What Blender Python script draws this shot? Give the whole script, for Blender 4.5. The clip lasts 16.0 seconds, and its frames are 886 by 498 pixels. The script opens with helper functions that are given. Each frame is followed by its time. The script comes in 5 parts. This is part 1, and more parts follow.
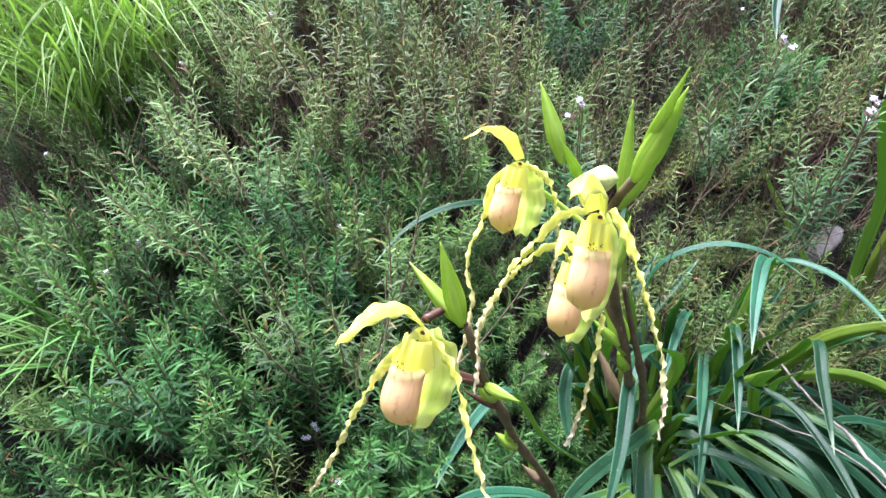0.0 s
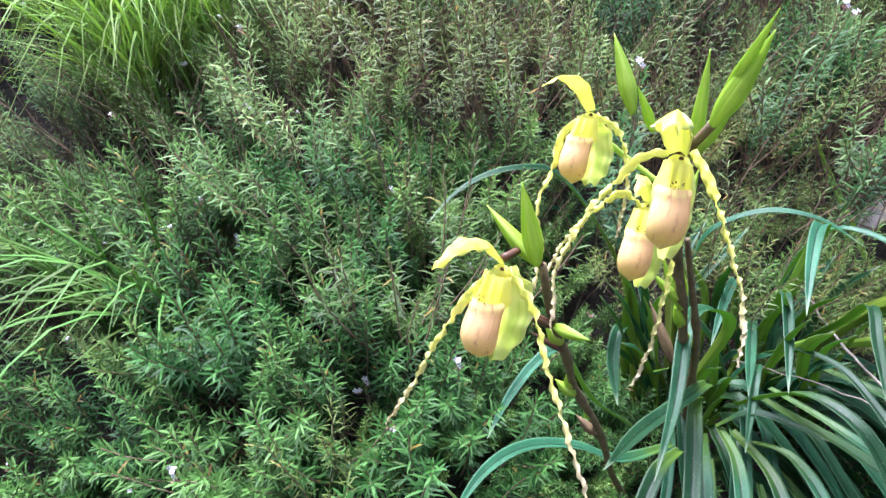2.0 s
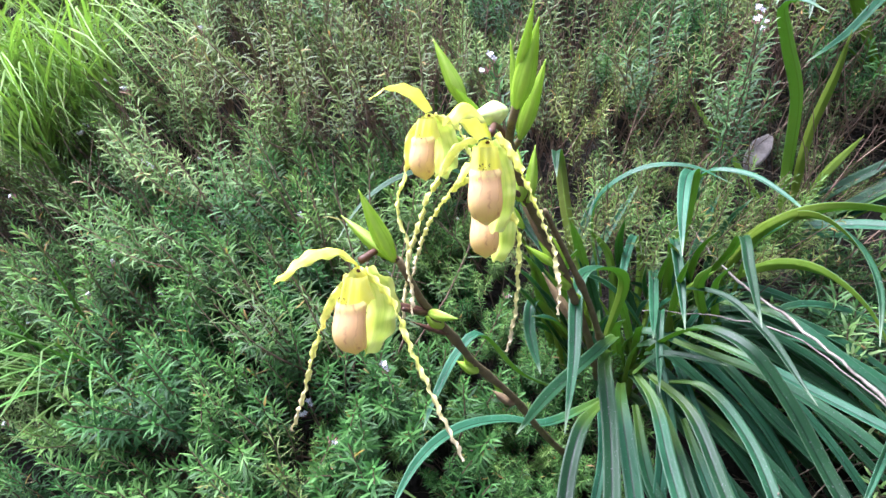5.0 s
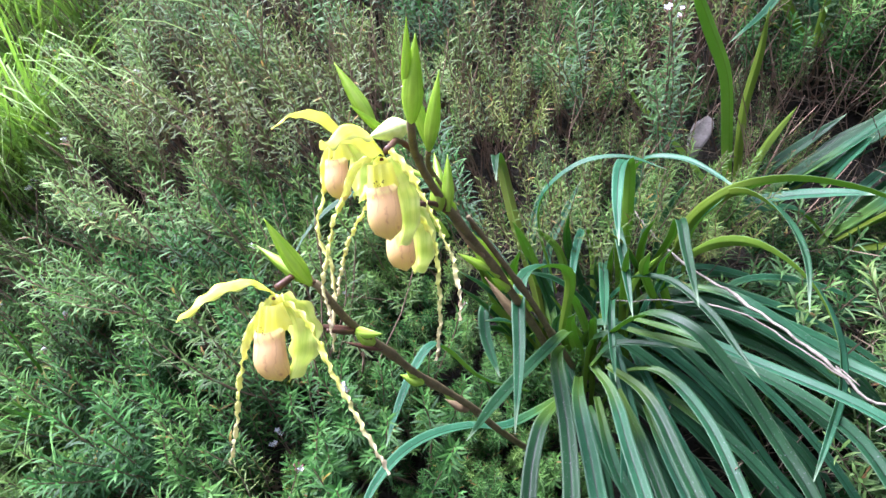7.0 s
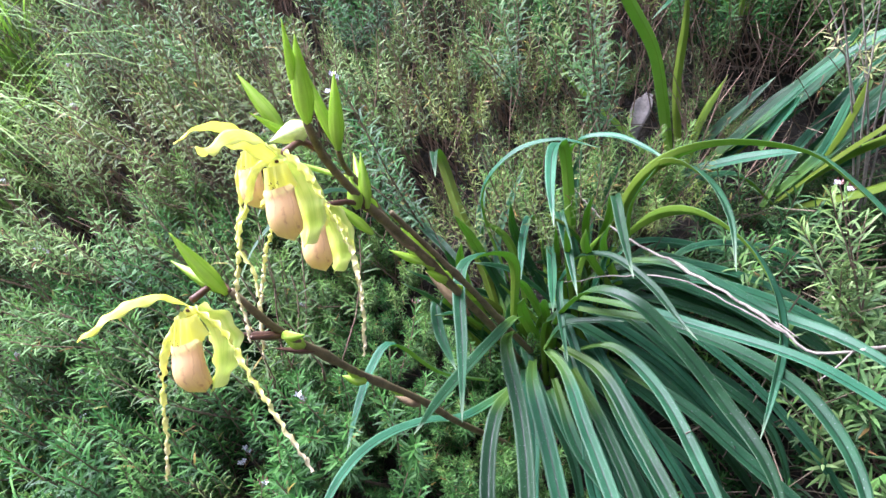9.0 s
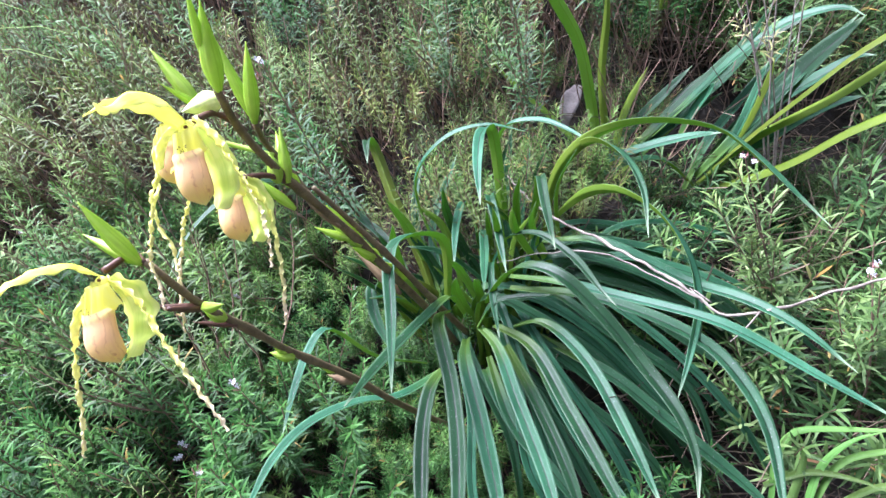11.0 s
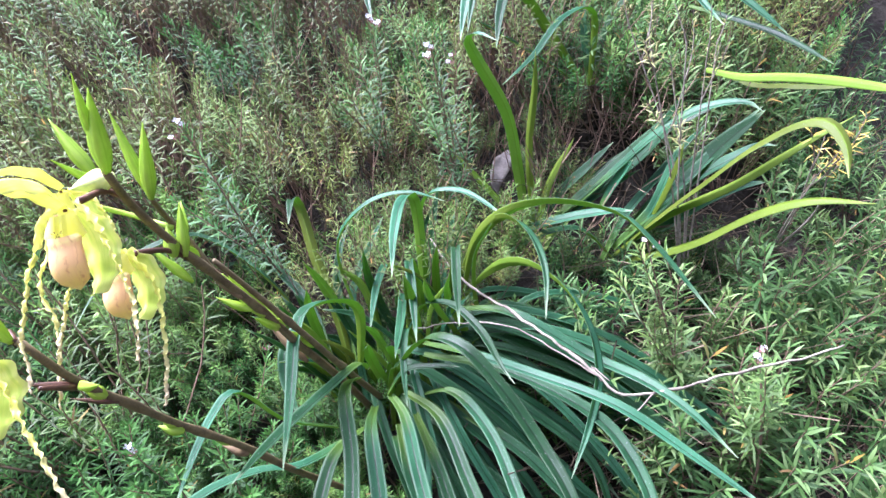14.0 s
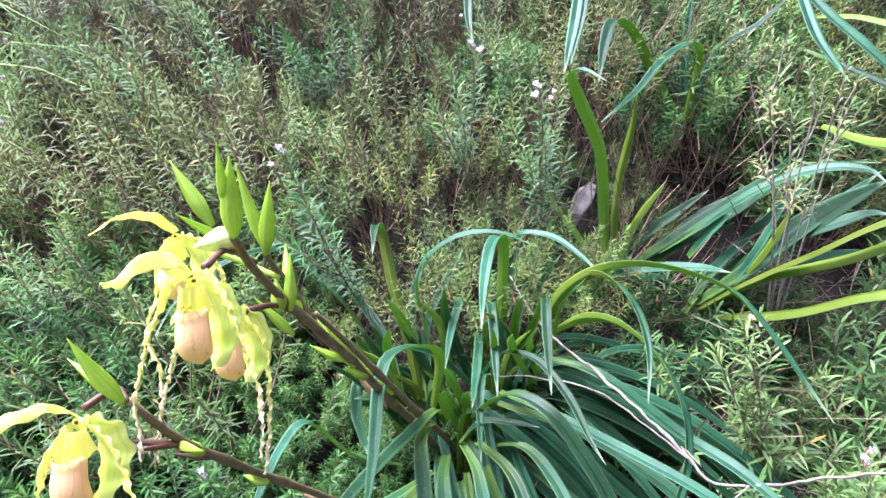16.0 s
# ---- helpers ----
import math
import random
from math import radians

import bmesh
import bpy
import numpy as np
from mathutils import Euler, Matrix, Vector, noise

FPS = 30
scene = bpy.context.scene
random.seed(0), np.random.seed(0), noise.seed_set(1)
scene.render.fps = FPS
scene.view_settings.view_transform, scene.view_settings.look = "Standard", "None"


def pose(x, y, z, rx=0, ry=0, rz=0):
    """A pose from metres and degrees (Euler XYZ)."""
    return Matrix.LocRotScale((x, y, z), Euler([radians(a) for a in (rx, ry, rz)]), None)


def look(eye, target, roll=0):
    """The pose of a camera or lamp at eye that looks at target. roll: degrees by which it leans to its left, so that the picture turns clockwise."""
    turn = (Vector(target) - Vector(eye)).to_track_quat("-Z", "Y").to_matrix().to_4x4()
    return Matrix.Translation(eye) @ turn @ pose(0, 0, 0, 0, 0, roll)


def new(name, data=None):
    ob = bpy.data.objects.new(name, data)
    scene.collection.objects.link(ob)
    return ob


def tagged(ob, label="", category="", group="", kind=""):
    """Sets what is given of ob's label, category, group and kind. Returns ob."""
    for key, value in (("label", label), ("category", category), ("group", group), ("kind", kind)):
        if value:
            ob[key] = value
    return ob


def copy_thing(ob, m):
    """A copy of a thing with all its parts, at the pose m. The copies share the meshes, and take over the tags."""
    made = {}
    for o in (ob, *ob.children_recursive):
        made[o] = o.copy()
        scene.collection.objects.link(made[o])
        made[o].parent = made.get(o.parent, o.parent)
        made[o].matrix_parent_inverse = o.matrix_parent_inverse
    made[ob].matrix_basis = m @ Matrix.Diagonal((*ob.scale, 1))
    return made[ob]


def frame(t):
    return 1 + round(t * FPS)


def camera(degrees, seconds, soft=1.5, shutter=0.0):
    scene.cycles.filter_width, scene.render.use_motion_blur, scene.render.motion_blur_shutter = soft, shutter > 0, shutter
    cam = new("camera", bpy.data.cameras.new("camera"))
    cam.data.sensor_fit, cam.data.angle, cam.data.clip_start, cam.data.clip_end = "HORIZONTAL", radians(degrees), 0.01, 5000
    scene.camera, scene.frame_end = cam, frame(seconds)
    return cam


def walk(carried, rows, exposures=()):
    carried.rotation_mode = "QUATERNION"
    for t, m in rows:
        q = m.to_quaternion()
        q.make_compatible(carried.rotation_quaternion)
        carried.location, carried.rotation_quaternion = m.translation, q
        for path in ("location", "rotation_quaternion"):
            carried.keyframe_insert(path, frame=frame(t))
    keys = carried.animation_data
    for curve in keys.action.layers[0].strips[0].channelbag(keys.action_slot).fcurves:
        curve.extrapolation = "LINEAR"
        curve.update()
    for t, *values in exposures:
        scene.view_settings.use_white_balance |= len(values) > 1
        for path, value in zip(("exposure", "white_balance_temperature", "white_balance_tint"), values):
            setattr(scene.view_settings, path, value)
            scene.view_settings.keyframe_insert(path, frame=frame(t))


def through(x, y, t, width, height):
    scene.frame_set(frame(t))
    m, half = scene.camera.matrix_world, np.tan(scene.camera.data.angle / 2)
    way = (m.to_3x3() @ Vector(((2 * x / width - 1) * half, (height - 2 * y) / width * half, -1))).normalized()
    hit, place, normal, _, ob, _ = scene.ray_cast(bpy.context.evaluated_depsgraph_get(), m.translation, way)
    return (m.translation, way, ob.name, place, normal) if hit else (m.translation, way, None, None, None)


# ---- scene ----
cam = camera(73.0, 16.0, 1.5)
PATH = [
    (0, (0.0500, 0.0417, 1.1438), (-0.0470, 1.9959, 0.7295), -0.55),
    (0.5, (0.0370, 0.0387, 1.1458), (-0.0590, 1.9927, 0.7301), -0.46),
    (1, (0.0240, 0.0326, 1.1345), (-0.0840, 1.9803, 0.6932), 0.03),
    (1.5, (0.0140, 0.0179, 1.1283), (-0.1330, 1.9574, 0.6628), -0.20),
    (2, (0.0080, 0.0109, 1.1166), (-0.1720, 1.9448, 0.6395), 0.09),
    (2.5, (0.0090, 0.0031, 1.1068), (-0.1650, 1.9351, 0.6199), -0.39),
    (3, (0.0260, -0.0085, 1.1138), (-0.1060, 1.9240, 0.6160), -2.18),
    (3.5, (0.0510, -0.0110, 1.1095), (-0.0410, 1.9204, 0.5984), -3.55),
    (4, (0.0720, -0.0235, 1.1107), (0.0240, 1.9090, 0.5977), -4.70),
    (4.2, (0.0790, -0.0269, 1.1136), (0.0180, 1.9072, 0.6082), -6.01),
    (6.3, (0.1560, -0.0361, 1.1097), (0.1360, 1.9198, 0.6925), -14.22),
    (6.5, (0.1650, -0.0383, 1.1098), (0.1300, 1.9161, 0.6870), -14.81),
    (7, (0.1740, -0.0421, 1.1006), (0.1530, 1.9106, 0.6685), -16.60),
    (7.5, (0.1910, -0.0469, 1.0942), (0.1860, 1.9035, 0.6518), -17.53),
    (8, (0.2040, -0.0491, 1.0890), (0.2050, 1.9018, 0.6485), -19.01),
    (8.5, (0.2180, -0.0499, 1.0832), (0.2410, 1.9031, 0.6527), -20.22),
    (9, (0.2360, -0.0558, 1.0666), (0.2610, 1.8973, 0.6366), -22.35),
    (11.3, (0.2610, -0.0852, 1.0128), (0.4371, 1.8528, 0.5510), -23.11),
    (11.5, (0.2690, -0.0840, 1.0101), (0.4320, 1.8550, 0.5478), -23.23),
    (12, (0.2780, -0.0926, 1.0021), (0.4690, 1.8401, 0.5241), -22.95),
    (12.5, (0.2980, -0.1040, 0.9983), (0.5640, 1.8205, 0.5235), -22.11),
    (13, (0.3170, -0.1101, 1.0077), (0.6361, 1.8140, 0.5651), -20.80),
    (13.5, (0.3230, -0.1094, 1.0264), (0.6640, 1.8167, 0.6098), -20.35),
    (14, (0.3330, -0.1038, 1.0440), (0.6860, 1.8233, 0.6421), -19.48),
    (14.5, (0.3470, -0.0983, 1.0616), (0.6880, 1.8310, 0.6596), -19.22),
    (15, (0.3340, -0.0764, 1.0893), (0.6470, 1.8514, 0.6583), -17.69),
    (15.5, (0.3140, -0.0522, 1.1246), (0.5960, 1.8794, 0.6896), -15.57),
    (16, (0.2860, -0.0357, 1.1522), (0.5140, 1.9083, 0.7412), -14.37),
]
walk(cam, [(t, look(eye, target, roll)) for t, eye, target, roll in PATH], exposures=[(0, 2.64, 5400, 25), (4, 2.72, 5400, 25), (9, 2.82, 5400, 26), (12, 2.96, 5350, 29), (16, 3.04, 5400, 30)])

# ---- light: bright overcast sky over a steep bank ----
world = bpy.data.worlds.new("world")
scene.world = world
world.use_nodes = True
wn = world.node_tree.nodes
sky = wn.new("ShaderNodeTexSky")
sky.sky_type, sky.sun_disc = "NISHITA", False
SUN_EL, SUN_ROT = radians(76), radians(295)
sky.sun_elevation, sky.sun_rotation = SUN_EL, SUN_ROT
sky.air_density, sky.dust_density, sky.ozone_density = 1.0, 4.0, 1.0
desat = wn.new("ShaderNodeHueSaturation")
desat.inputs["Saturation"].default_value = 0.45
world.node_tree.links.new(sky.outputs[0], desat.inputs["Color"])
world.node_tree.links.new(desat.outputs[0], wn["Background"].inputs["Color"])
wn["Background"].inputs["Strength"].default_value = 0.047

sun = new("sun", bpy.data.lights.new("sun", "SUN"))
sun.data.energy, sun.data.angle, sun.data.color = 2.8, radians(46), (1.0, 0.96, 0.88)
sun.matrix_world = look((math.sin(SUN_ROT) * math.cos(SUN_EL) * 9, math.cos(SUN_ROT) * math.cos(SUN_EL) * 9, math.sin(SUN_EL) * 9), (0, 0, 0))

# ---- materials ----
def material(name, rough=0.6, spec=0.4):
    m = bpy.data.materials.new(name)
    m.use_nodes = True
    b = m.node_tree.nodes["Principled BSDF"]
    b.inputs["Roughness"].default_value = rough
    b.inputs["Specular IOR Level"].default_value = spec
    return m, m.node_tree.nodes, m.node_tree.links, b


def ramp(nodes, stops, mode="LINEAR"):
    r = nodes.new("ShaderNodeValToRGB")
    r.color_ramp.interpolation = mode
    while len(r.color_ramp.elements) < len(stops):
        r.color_ramp.elements.new(0.5)
    for e, (p, c) in zip(r.color_ramp.elements, stops):
        e.position, e.color = p, (*c, 1)
    return r


def noise_tex(nodes, scale, detail=3.0, coords=None, links=None):
    n = nodes.new("ShaderNodeTexNoise")
    n.inputs["Scale"].default_value, n.inputs["Detail"].default_value = scale, detail
    if coords is not None:
        links.new(coords, n.inputs["Vector"])
    return n


def mix(nodes, links, fac, a, b, blend="MIX"):
    x = nodes.new("ShaderNodeMix")
    x.data_type, x.blend_type = "RGBA", blend
    for sock, v in ((x.inputs[0], fac), (x.inputs[6], a), (x.inputs[7], b)):
        if isinstance(v, (int, float)):
            sock.default_value = v
        elif isinstance(v, tuple):
            sock.default_value = (*v, 1)
        else:
            links.new(v, sock)
    return x.outputs[2]


def math_node(nodes, links, op, a, b=0.0):
    x = nodes.new("ShaderNodeMath")
    x.operation = op
    for sock, v in zip(x.inputs, (a, b)):
        if isinstance(v, (int, float)):
            sock.default_value = v
        else:
            links.new(v, sock)
    return x.outputs[0]


def translucent(m, nodes, links, bsdf, colour, share):
    """Lets part of the light through a thin leaf or petal."""
    tr = nodes.new("ShaderNodeBsdfTranslucent")
    ms = nodes.new("ShaderNodeMixShader")
    ms.inputs[0].default_value = share
    if isinstance(colour, tuple):
        tr.inputs["Color"].default_value = (*colour, 1)
    else:
        links.new(colour, tr.inputs["Color"])
    links.new(bsdf.outputs[0], ms.inputs[1])
    links.new(tr.outputs[0], ms.inputs[2])
    links.new(ms.outputs[0], nodes["Material Output"].inputs["Surface"])


def strap_leaf_material(name, dark, light, midrib, rough, spec, tip=(0.32, 0.36, 0.27), share=0.25, through=(0.38, 0.66, 0.16), sheath=None):
    """Long leaf: fine veins along it, a darker channel in the middle, a pale dry tip, dust spots."""
    m, n, l, b = material(name, rough, spec)
    uv = n.new("ShaderNodeUVMap")
    xyz = n.new("ShaderNodeSeparateXYZ")
    l.new(uv.outputs[0], xyz.inputs[0])
    u, v = xyz.outputs[0], xyz.outputs[1]
    info = n.new("ShaderNodeObjectInfo")
    co = n.new("ShaderNodeTexCoord")
    stretch = n.new("ShaderNodeMapping")
    stretch.inputs["Scale"].default_value = (26, 2.2, 1)
    l.new(uv.outputs[0], stretch.inputs[0])
    veins = noise_tex(n, 1.0, 3, stretch.outputs[0], l)
    blotch = noise_tex(n, 18, 4, co.outputs["Object"], l)
    base = mix(n, l, ramp_fac(n, l, blotch.outputs[0], 0.3, 0.7), dark, light)
    base = mix(n, l, math_node(n, l, "MULTIPLY", veins.outputs[0], 0.40), base, tuple(c * 1.6 for c in light))
    dust = noise_tex(n, 90, 6, co.outputs["Object"], l)
    base = mix(n, l, math_node(n, l, "MULTIPLY", ramp_fac(n, l, dust.outputs[0], 0.56, 0.74), 0.25), base, tuple(0.8 * c + 0.035 for c in light))
    hue = n.new("ShaderNodeHueSaturation")
    l.new(base, hue.inputs["Color"])
    l.new(math_node(n, l, "ADD", math_node(n, l, "MULTIPLY", info.outputs["Random"], 0.040), 0.474), hue.inputs["Hue"])
    l.new(math_node(n, l, "ADD", math_node(n, l, "MULTIPLY", info.outputs["Random"], 0.90), 0.42), hue.inputs["Value"])
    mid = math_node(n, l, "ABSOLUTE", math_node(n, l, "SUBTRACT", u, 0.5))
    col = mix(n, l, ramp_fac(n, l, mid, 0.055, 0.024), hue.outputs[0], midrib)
    if sheath:
        foot = ramp_fac(n, l, math_node(n, l, "ADD", v, math_node(n, l, "MULTIPLY", blotch.outputs[0], 0.18)), 0.36, 0.12)
        col = mix(n, l, math_node(n, l, "MULTIPLY", foot, 0.7), col, sheath)
    edge = ramp_fac(n, l, mid, 0.44, 0.5)
    col = mix(n, l, math_node(n, l, "MULTIPLY", edge, 0.22), col, tip)
    dry = math_node(n, l, "MULTIPLY", ramp_fac(n, l, math_node(n, l, "ADD", v, math_node(n, l, "MULTIPLY", blotch.outputs[0], 0.1)), 0.97, 1.06), 0.85)
    col = mix(n, l, dry, col, tip)
    spots = noise_tex(n, 420, 1, co.outputs["Object"], l)
    col = mix(n, l, math_node(n, l, "MULTIPLY", ramp_fac(n, l, spots.outputs[0], 0.68, 0.73), 0.30), col, (0.4, 0.42, 0.36))
    l.new(col, b.inputs["Base Color"])
    rgh = math_node(n, l, "ADD", math_node(n, l, "MULTIPLY", blotch.outputs[0], 0.3), rough - 0.15)
    l.new(rgh, b.inputs["Roughness"])
    bump = n.new("ShaderNodeBump")
    bump.inputs["Strength"].default_value, bump.inputs["Distance"].default_value = 0.14, 0.001
    l.new(veins.outputs[0], bump.inputs["Height"])
    l.new(bump.outputs[0], b.inputs["Normal"])
    translucent(m, n, l, b, through, share)
    return m


def ramp_fac(n, l, value, lo, hi):
    r = n.new("ShaderNodeMapRange")
    l.new(value, r.inputs[0])
    r.inputs[1].default_value, r.inputs[2].default_value = lo, hi
    return r.outputs[0]


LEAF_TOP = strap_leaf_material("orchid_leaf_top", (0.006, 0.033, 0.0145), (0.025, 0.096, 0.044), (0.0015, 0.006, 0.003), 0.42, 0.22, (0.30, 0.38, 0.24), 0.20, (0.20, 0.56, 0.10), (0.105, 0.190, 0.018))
LEAF_UNDER = strap_leaf_material("orchid_leaf_underside", (0.095, 0.175, 0.012), (0.165, 0.262, 0.026), (0.13, 0.22, 0.018), 0.5, 0.22, (0.30, 0.36, 0.10), 0.38, (0.50, 0.66, 0.10))
GRASS_LOW = strap_leaf_material("low_grass_blade", (0.050, 0.135, 0.022), (0.105, 0.215, 0.042), (0.08, 0.17, 0.03), 0.55, 0.25, (0.26, 0.30, 0.12), 0.28, (0.32, 0.58, 0.12))
GRASS = strap_leaf_material("grass_blade", (0.20, 0.34, 0.070), (0.33, 0.48, 0.150), (0.29, 0.42, 0.11), 0.5, 0.25, (0.42, 0.42, 0.18), 0.5, (0.55, 0.74, 0.22))


def shrub_leaf_material(name, a, b_, c_, share=0.3):
    """Small leaves: each island takes its own green, some pale or yellowing."""
    m, n, l, b = material(name, 0.5, 0.22)
    geo = n.new("ShaderNodeNewGeometry")
    info = n.new("ShaderNodeObjectInfo")
    r = ramp(n, [(0.0, a), (0.55, b_), (0.986, c_), (0.992, (0.40, 0.27, 0.06)), (1.0, (0.24, 0.15, 0.07))])
    l.new(geo.outputs["Random Per Island"], r.inputs[0])
    hue = n.new("ShaderNodeHueSaturation")
    l.new(r.outputs[0], hue.inputs["Color"])
    l.new(math_node(n, l, "ADD", math_node(n, l, "MULTIPLY", info.outputs["Random"], 0.60), 0.70), hue.inputs["Value"])
    l.new(math_node(n, l, "ADD", math_node(n, l, "MULTIPLY", info.outputs["Random"], -0.055), 0.522), hue.inputs["Hue"])
    l.new(hue.outputs[0], b.inputs["Base Color"])
    translucent(m, n, l, b, hue.outputs[0], share)
    return m


SHRUB_LEAF = shrub_leaf_material("shrub_leaf", (0.023, 0.068, 0.014), (0.048, 0.128, 0.026), (0.084, 0.186, 0.046), 0.28)
SHRUB_TIP = shrub_leaf_material("shrub_new_leaf", (0.076, 0.198, 0.038), (0.124, 0.280, 0.060), (0.185, 0.350, 0.105), 0.32)
# haze over the upper bank is put into these two paler greens
SHRUB_LEAF_HAZED = shrub_leaf_material("hazed_shrub_leaf", (0.063, 0.138, 0.037), (0.113, 0.224, 0.060), (0.184, 0.305, 0.098), 0.32)
SHRUB_TIP_HAZED = shrub_leaf_material("hazed_shrub_new_leaf", (0.115, 0.236, 0.067), (0.196, 0.351, 0.106), (0.299, 0.448, 0.167), 0.35)
SHRUB_LEAF_BROAD = shrub_leaf_material("broad_shrub_leaf", (0.022, 0.062, 0.014), (0.045, 0.108, 0.026), (0.090, 0.170, 0.055), 0.25)
SHRUB_TIP_BROAD = shrub_leaf_material("broad_shrub_new_leaf", (0.070, 0.155, 0.036), (0.120, 0.230, 0.062), (0.220, 0.330, 0.130), 0.3)
SHRUB_LEAF_DULL = shrub_leaf_material("old_shrub_leaf", (0.045, 0.080, 0.015), (0.088, 0.140, 0.027), (0.150, 0.212, 0.052), 0.3)
SHRUB_TIP_DULL = shrub_leaf_material("old_shrub_new_leaf", (0.080, 0.142, 0.030), (0.130, 0.210, 0.048), (0.200, 0.282, 0.085), 0.3)
SHRUB_LEAF_DRY = shrub_leaf_material("dry_shrub_leaf", (0.200, 0.205, 0.070), (0.330, 0.315, 0.120), (0.480, 0.440, 0.210))
YELLOW_LEAF = shrub_leaf_material("yellow_dying_leaf", (0.42, 0.34, 0.06), (0.58, 0.48, 0.09), (0.66, 0.58, 0.18))


def mottled(name, a, b_, scale, rough=0.75, bump_scale=0.0, spec=0.3, third=None):
    m, n, l, b = material(name, rough, spec)
    co = n.new("ShaderNodeTexCoord")
    t = noise_tex(n, scale, 6, co.outputs["Object"], l)
    t2 = noise_tex(n, scale * 6.3, 4, co.outputs["Object"], l)
    stops = [(0.32, a), (0.66, b_)] + ([(0.8, third)] if third else [])
    r = ramp(n, stops)
    l.new(math_node(n, l, "ADD", math_node(n, l, "MULTIPLY", t.outputs[0], 0.6), math_node(n, l, "MULTIPLY", t2.outputs[0], 0.4)), r.inputs[0])
    l.new(r.outputs[0], b.inputs["Base Color"])
    if bump_scale:
        bp = n.new("ShaderNodeBump")
        bp.inputs["Strength"].default_value, bp.inputs["Distance"].default_value = 0.8, bump_scale
        l.new(t2.outputs[0], bp.inputs["Height"])
        l.new(bp.outputs[0], b.inputs["Normal"])
    return m


SOIL = mottled("bank_soil", (0.012, 0.010, 0.008), (0.055, 0.049, 0.040), 9, 0.95, 0.02, 0.1, (0.036, 0.044, 0.020))
BARK = mottled("shrub_bark", (0.110, 0.070, 0.050), (0.300, 0.200, 0.145), 60, 0.85, 0.0, 0.2)
DRY_WOOD = mottled("dry_twig", (0.080, 0.066, 0.052), (0.38, 0.335, 0.275), 22, 0.8, 0.001, 0.2)
STRAW = mottled("dry_grass", (0.065, 0.048, 0.032), (0.22, 0.170, 0.115), 30, 0.8, 0.0, 0.2)
STALK = mottled("flower_stalk", (0.070, 0.048, 0.024), (0.180, 0.140, 0.062), 70, 0.6, 0.0005, 0.35, (0.16, 0.16, 0.05))
PEDICEL = mottled("flower_pedicel", (0.050, 0.020, 0.012), (0.120, 0.055, 0.030), 80, 0.5, 0.0, 0.4)
DRY_SHEATH = mottled("dry_sheath", (0.10, 0.066, 0.034), (0.22, 0.155, 0.075), 60, 0.7, 0.0004, 0.3)
DEAD_LEAF = mottled("dead_leaf", (0.20, 0.175, 0.16), (0.42, 0.37, 0.34), 30, 0.8, 0.0006, 0.2)
WHITE_PETAL = mottled("white_petal", (0.72, 0.68, 0.74), (0.86, 0.84, 0.86), 60, 0.6)
CALYX = mottled("pink_calyx", (0.28, 0.13, 0.12), (0.42, 0.22, 0.20), 80, 0.6)
WHITE_BUD = mottled("pale_bud_skin", (0.46, 0.64, 0.10), (0.74, 0.84, 0.36), 40, 0.4)


def petal_material(name, low, high, streak, share=0.45, through=(0.92, 0.95, 0.35), margin=(0.94, 0.96, 0.36)):
    """Thin waxy petal: veins along it, browned towards the far end."""
    m, n, l, b = material(name, 0.42, 0.45)
    uv = n.new("ShaderNodeUVMap")
    xyz = n.new("ShaderNodeSeparateXYZ")
    l.new(uv.outputs[0], xyz.inputs[0])
    stretch = n.new("ShaderNodeMapping")
    stretch.inputs["Scale"].default_value = (14, 2.5, 1)
    l.new(uv.outputs[0], stretch.inputs[0])
    veins = noise_tex(n, 1.0, 3, stretch.outputs[0], l)
    co = n.new("ShaderNodeTexCoord")
    soft = noise_tex(n, 55, 3, co.outputs["Object"], l)
    col = mix(n, l, ramp_fac(n, l, soft.outputs[0], 0.35, 0.65), low, high)
    col = mix(n, l, math_node(n, l, "MULTIPLY", ramp_fac(n, l, veins.outputs[0], 0.46, 0.66), 0.75), col, streak)
    rim = math_node(n, l, "ABSOLUTE", math_node(n, l, "SUBTRACT", xyz.outputs[0], 0.5))
    col = mix(n, l, math_node(n, l, "MULTIPLY", ramp_fac(n, l, rim, 0.38, 0.5), 0.5), col, margin)
    l.new(col, b.inputs["Base Color"])
    bump = n.new("ShaderNodeBump")
    bump.inputs["Strength"].default_value, bump.inputs["Distance"].default_value = 0.3, 0.0008
    l.new(veins.outputs[0], bump.inputs["Height"])
    l.new(bump.outputs[0], b.inputs["Normal"])
    translucent(m, n, l, b, through, share)
    return m, n, l, b, col, xyz


SEPAL = petal_material("yellow_green_sepal", (0.88, 0.92, 0.08), (0.95, 0.96, 0.26), (0.76, 0.85, 0.05), 0.40, (0.97, 0.98, 0.40))[0]
SYNSEPAL = petal_material("pale_green_sepal", (0.66, 0.80, 0.09), (0.86, 0.91, 0.28), (0.46, 0.66, 0.05), 0.38, (0.93, 0.97, 0.40))[0]
THROAT = petal_material("yellow_throat", (0.95, 0.91, 0.06), (0.96, 0.94, 0.20), (0.92, 0.88, 0.05), 0.25, (0.97, 0.95, 0.5))[0]


def ribbon_material():
    m, n, l, b, col, xyz = petal_material("twisted_petal", (0.80, 0.83, 0.08), (0.90, 0.91, 0.22), (0.62, 0.68, 0.08), 0.32, (0.94, 0.94, 0.5))
    far = ramp_fac(n, l, xyz.outputs[1], 0.35, 0.9)
    col2 = mix(n, l, far, col, (0.56, 0.46, 0.30))
    l.new(col2, b.inputs["Base Color"])
    return m


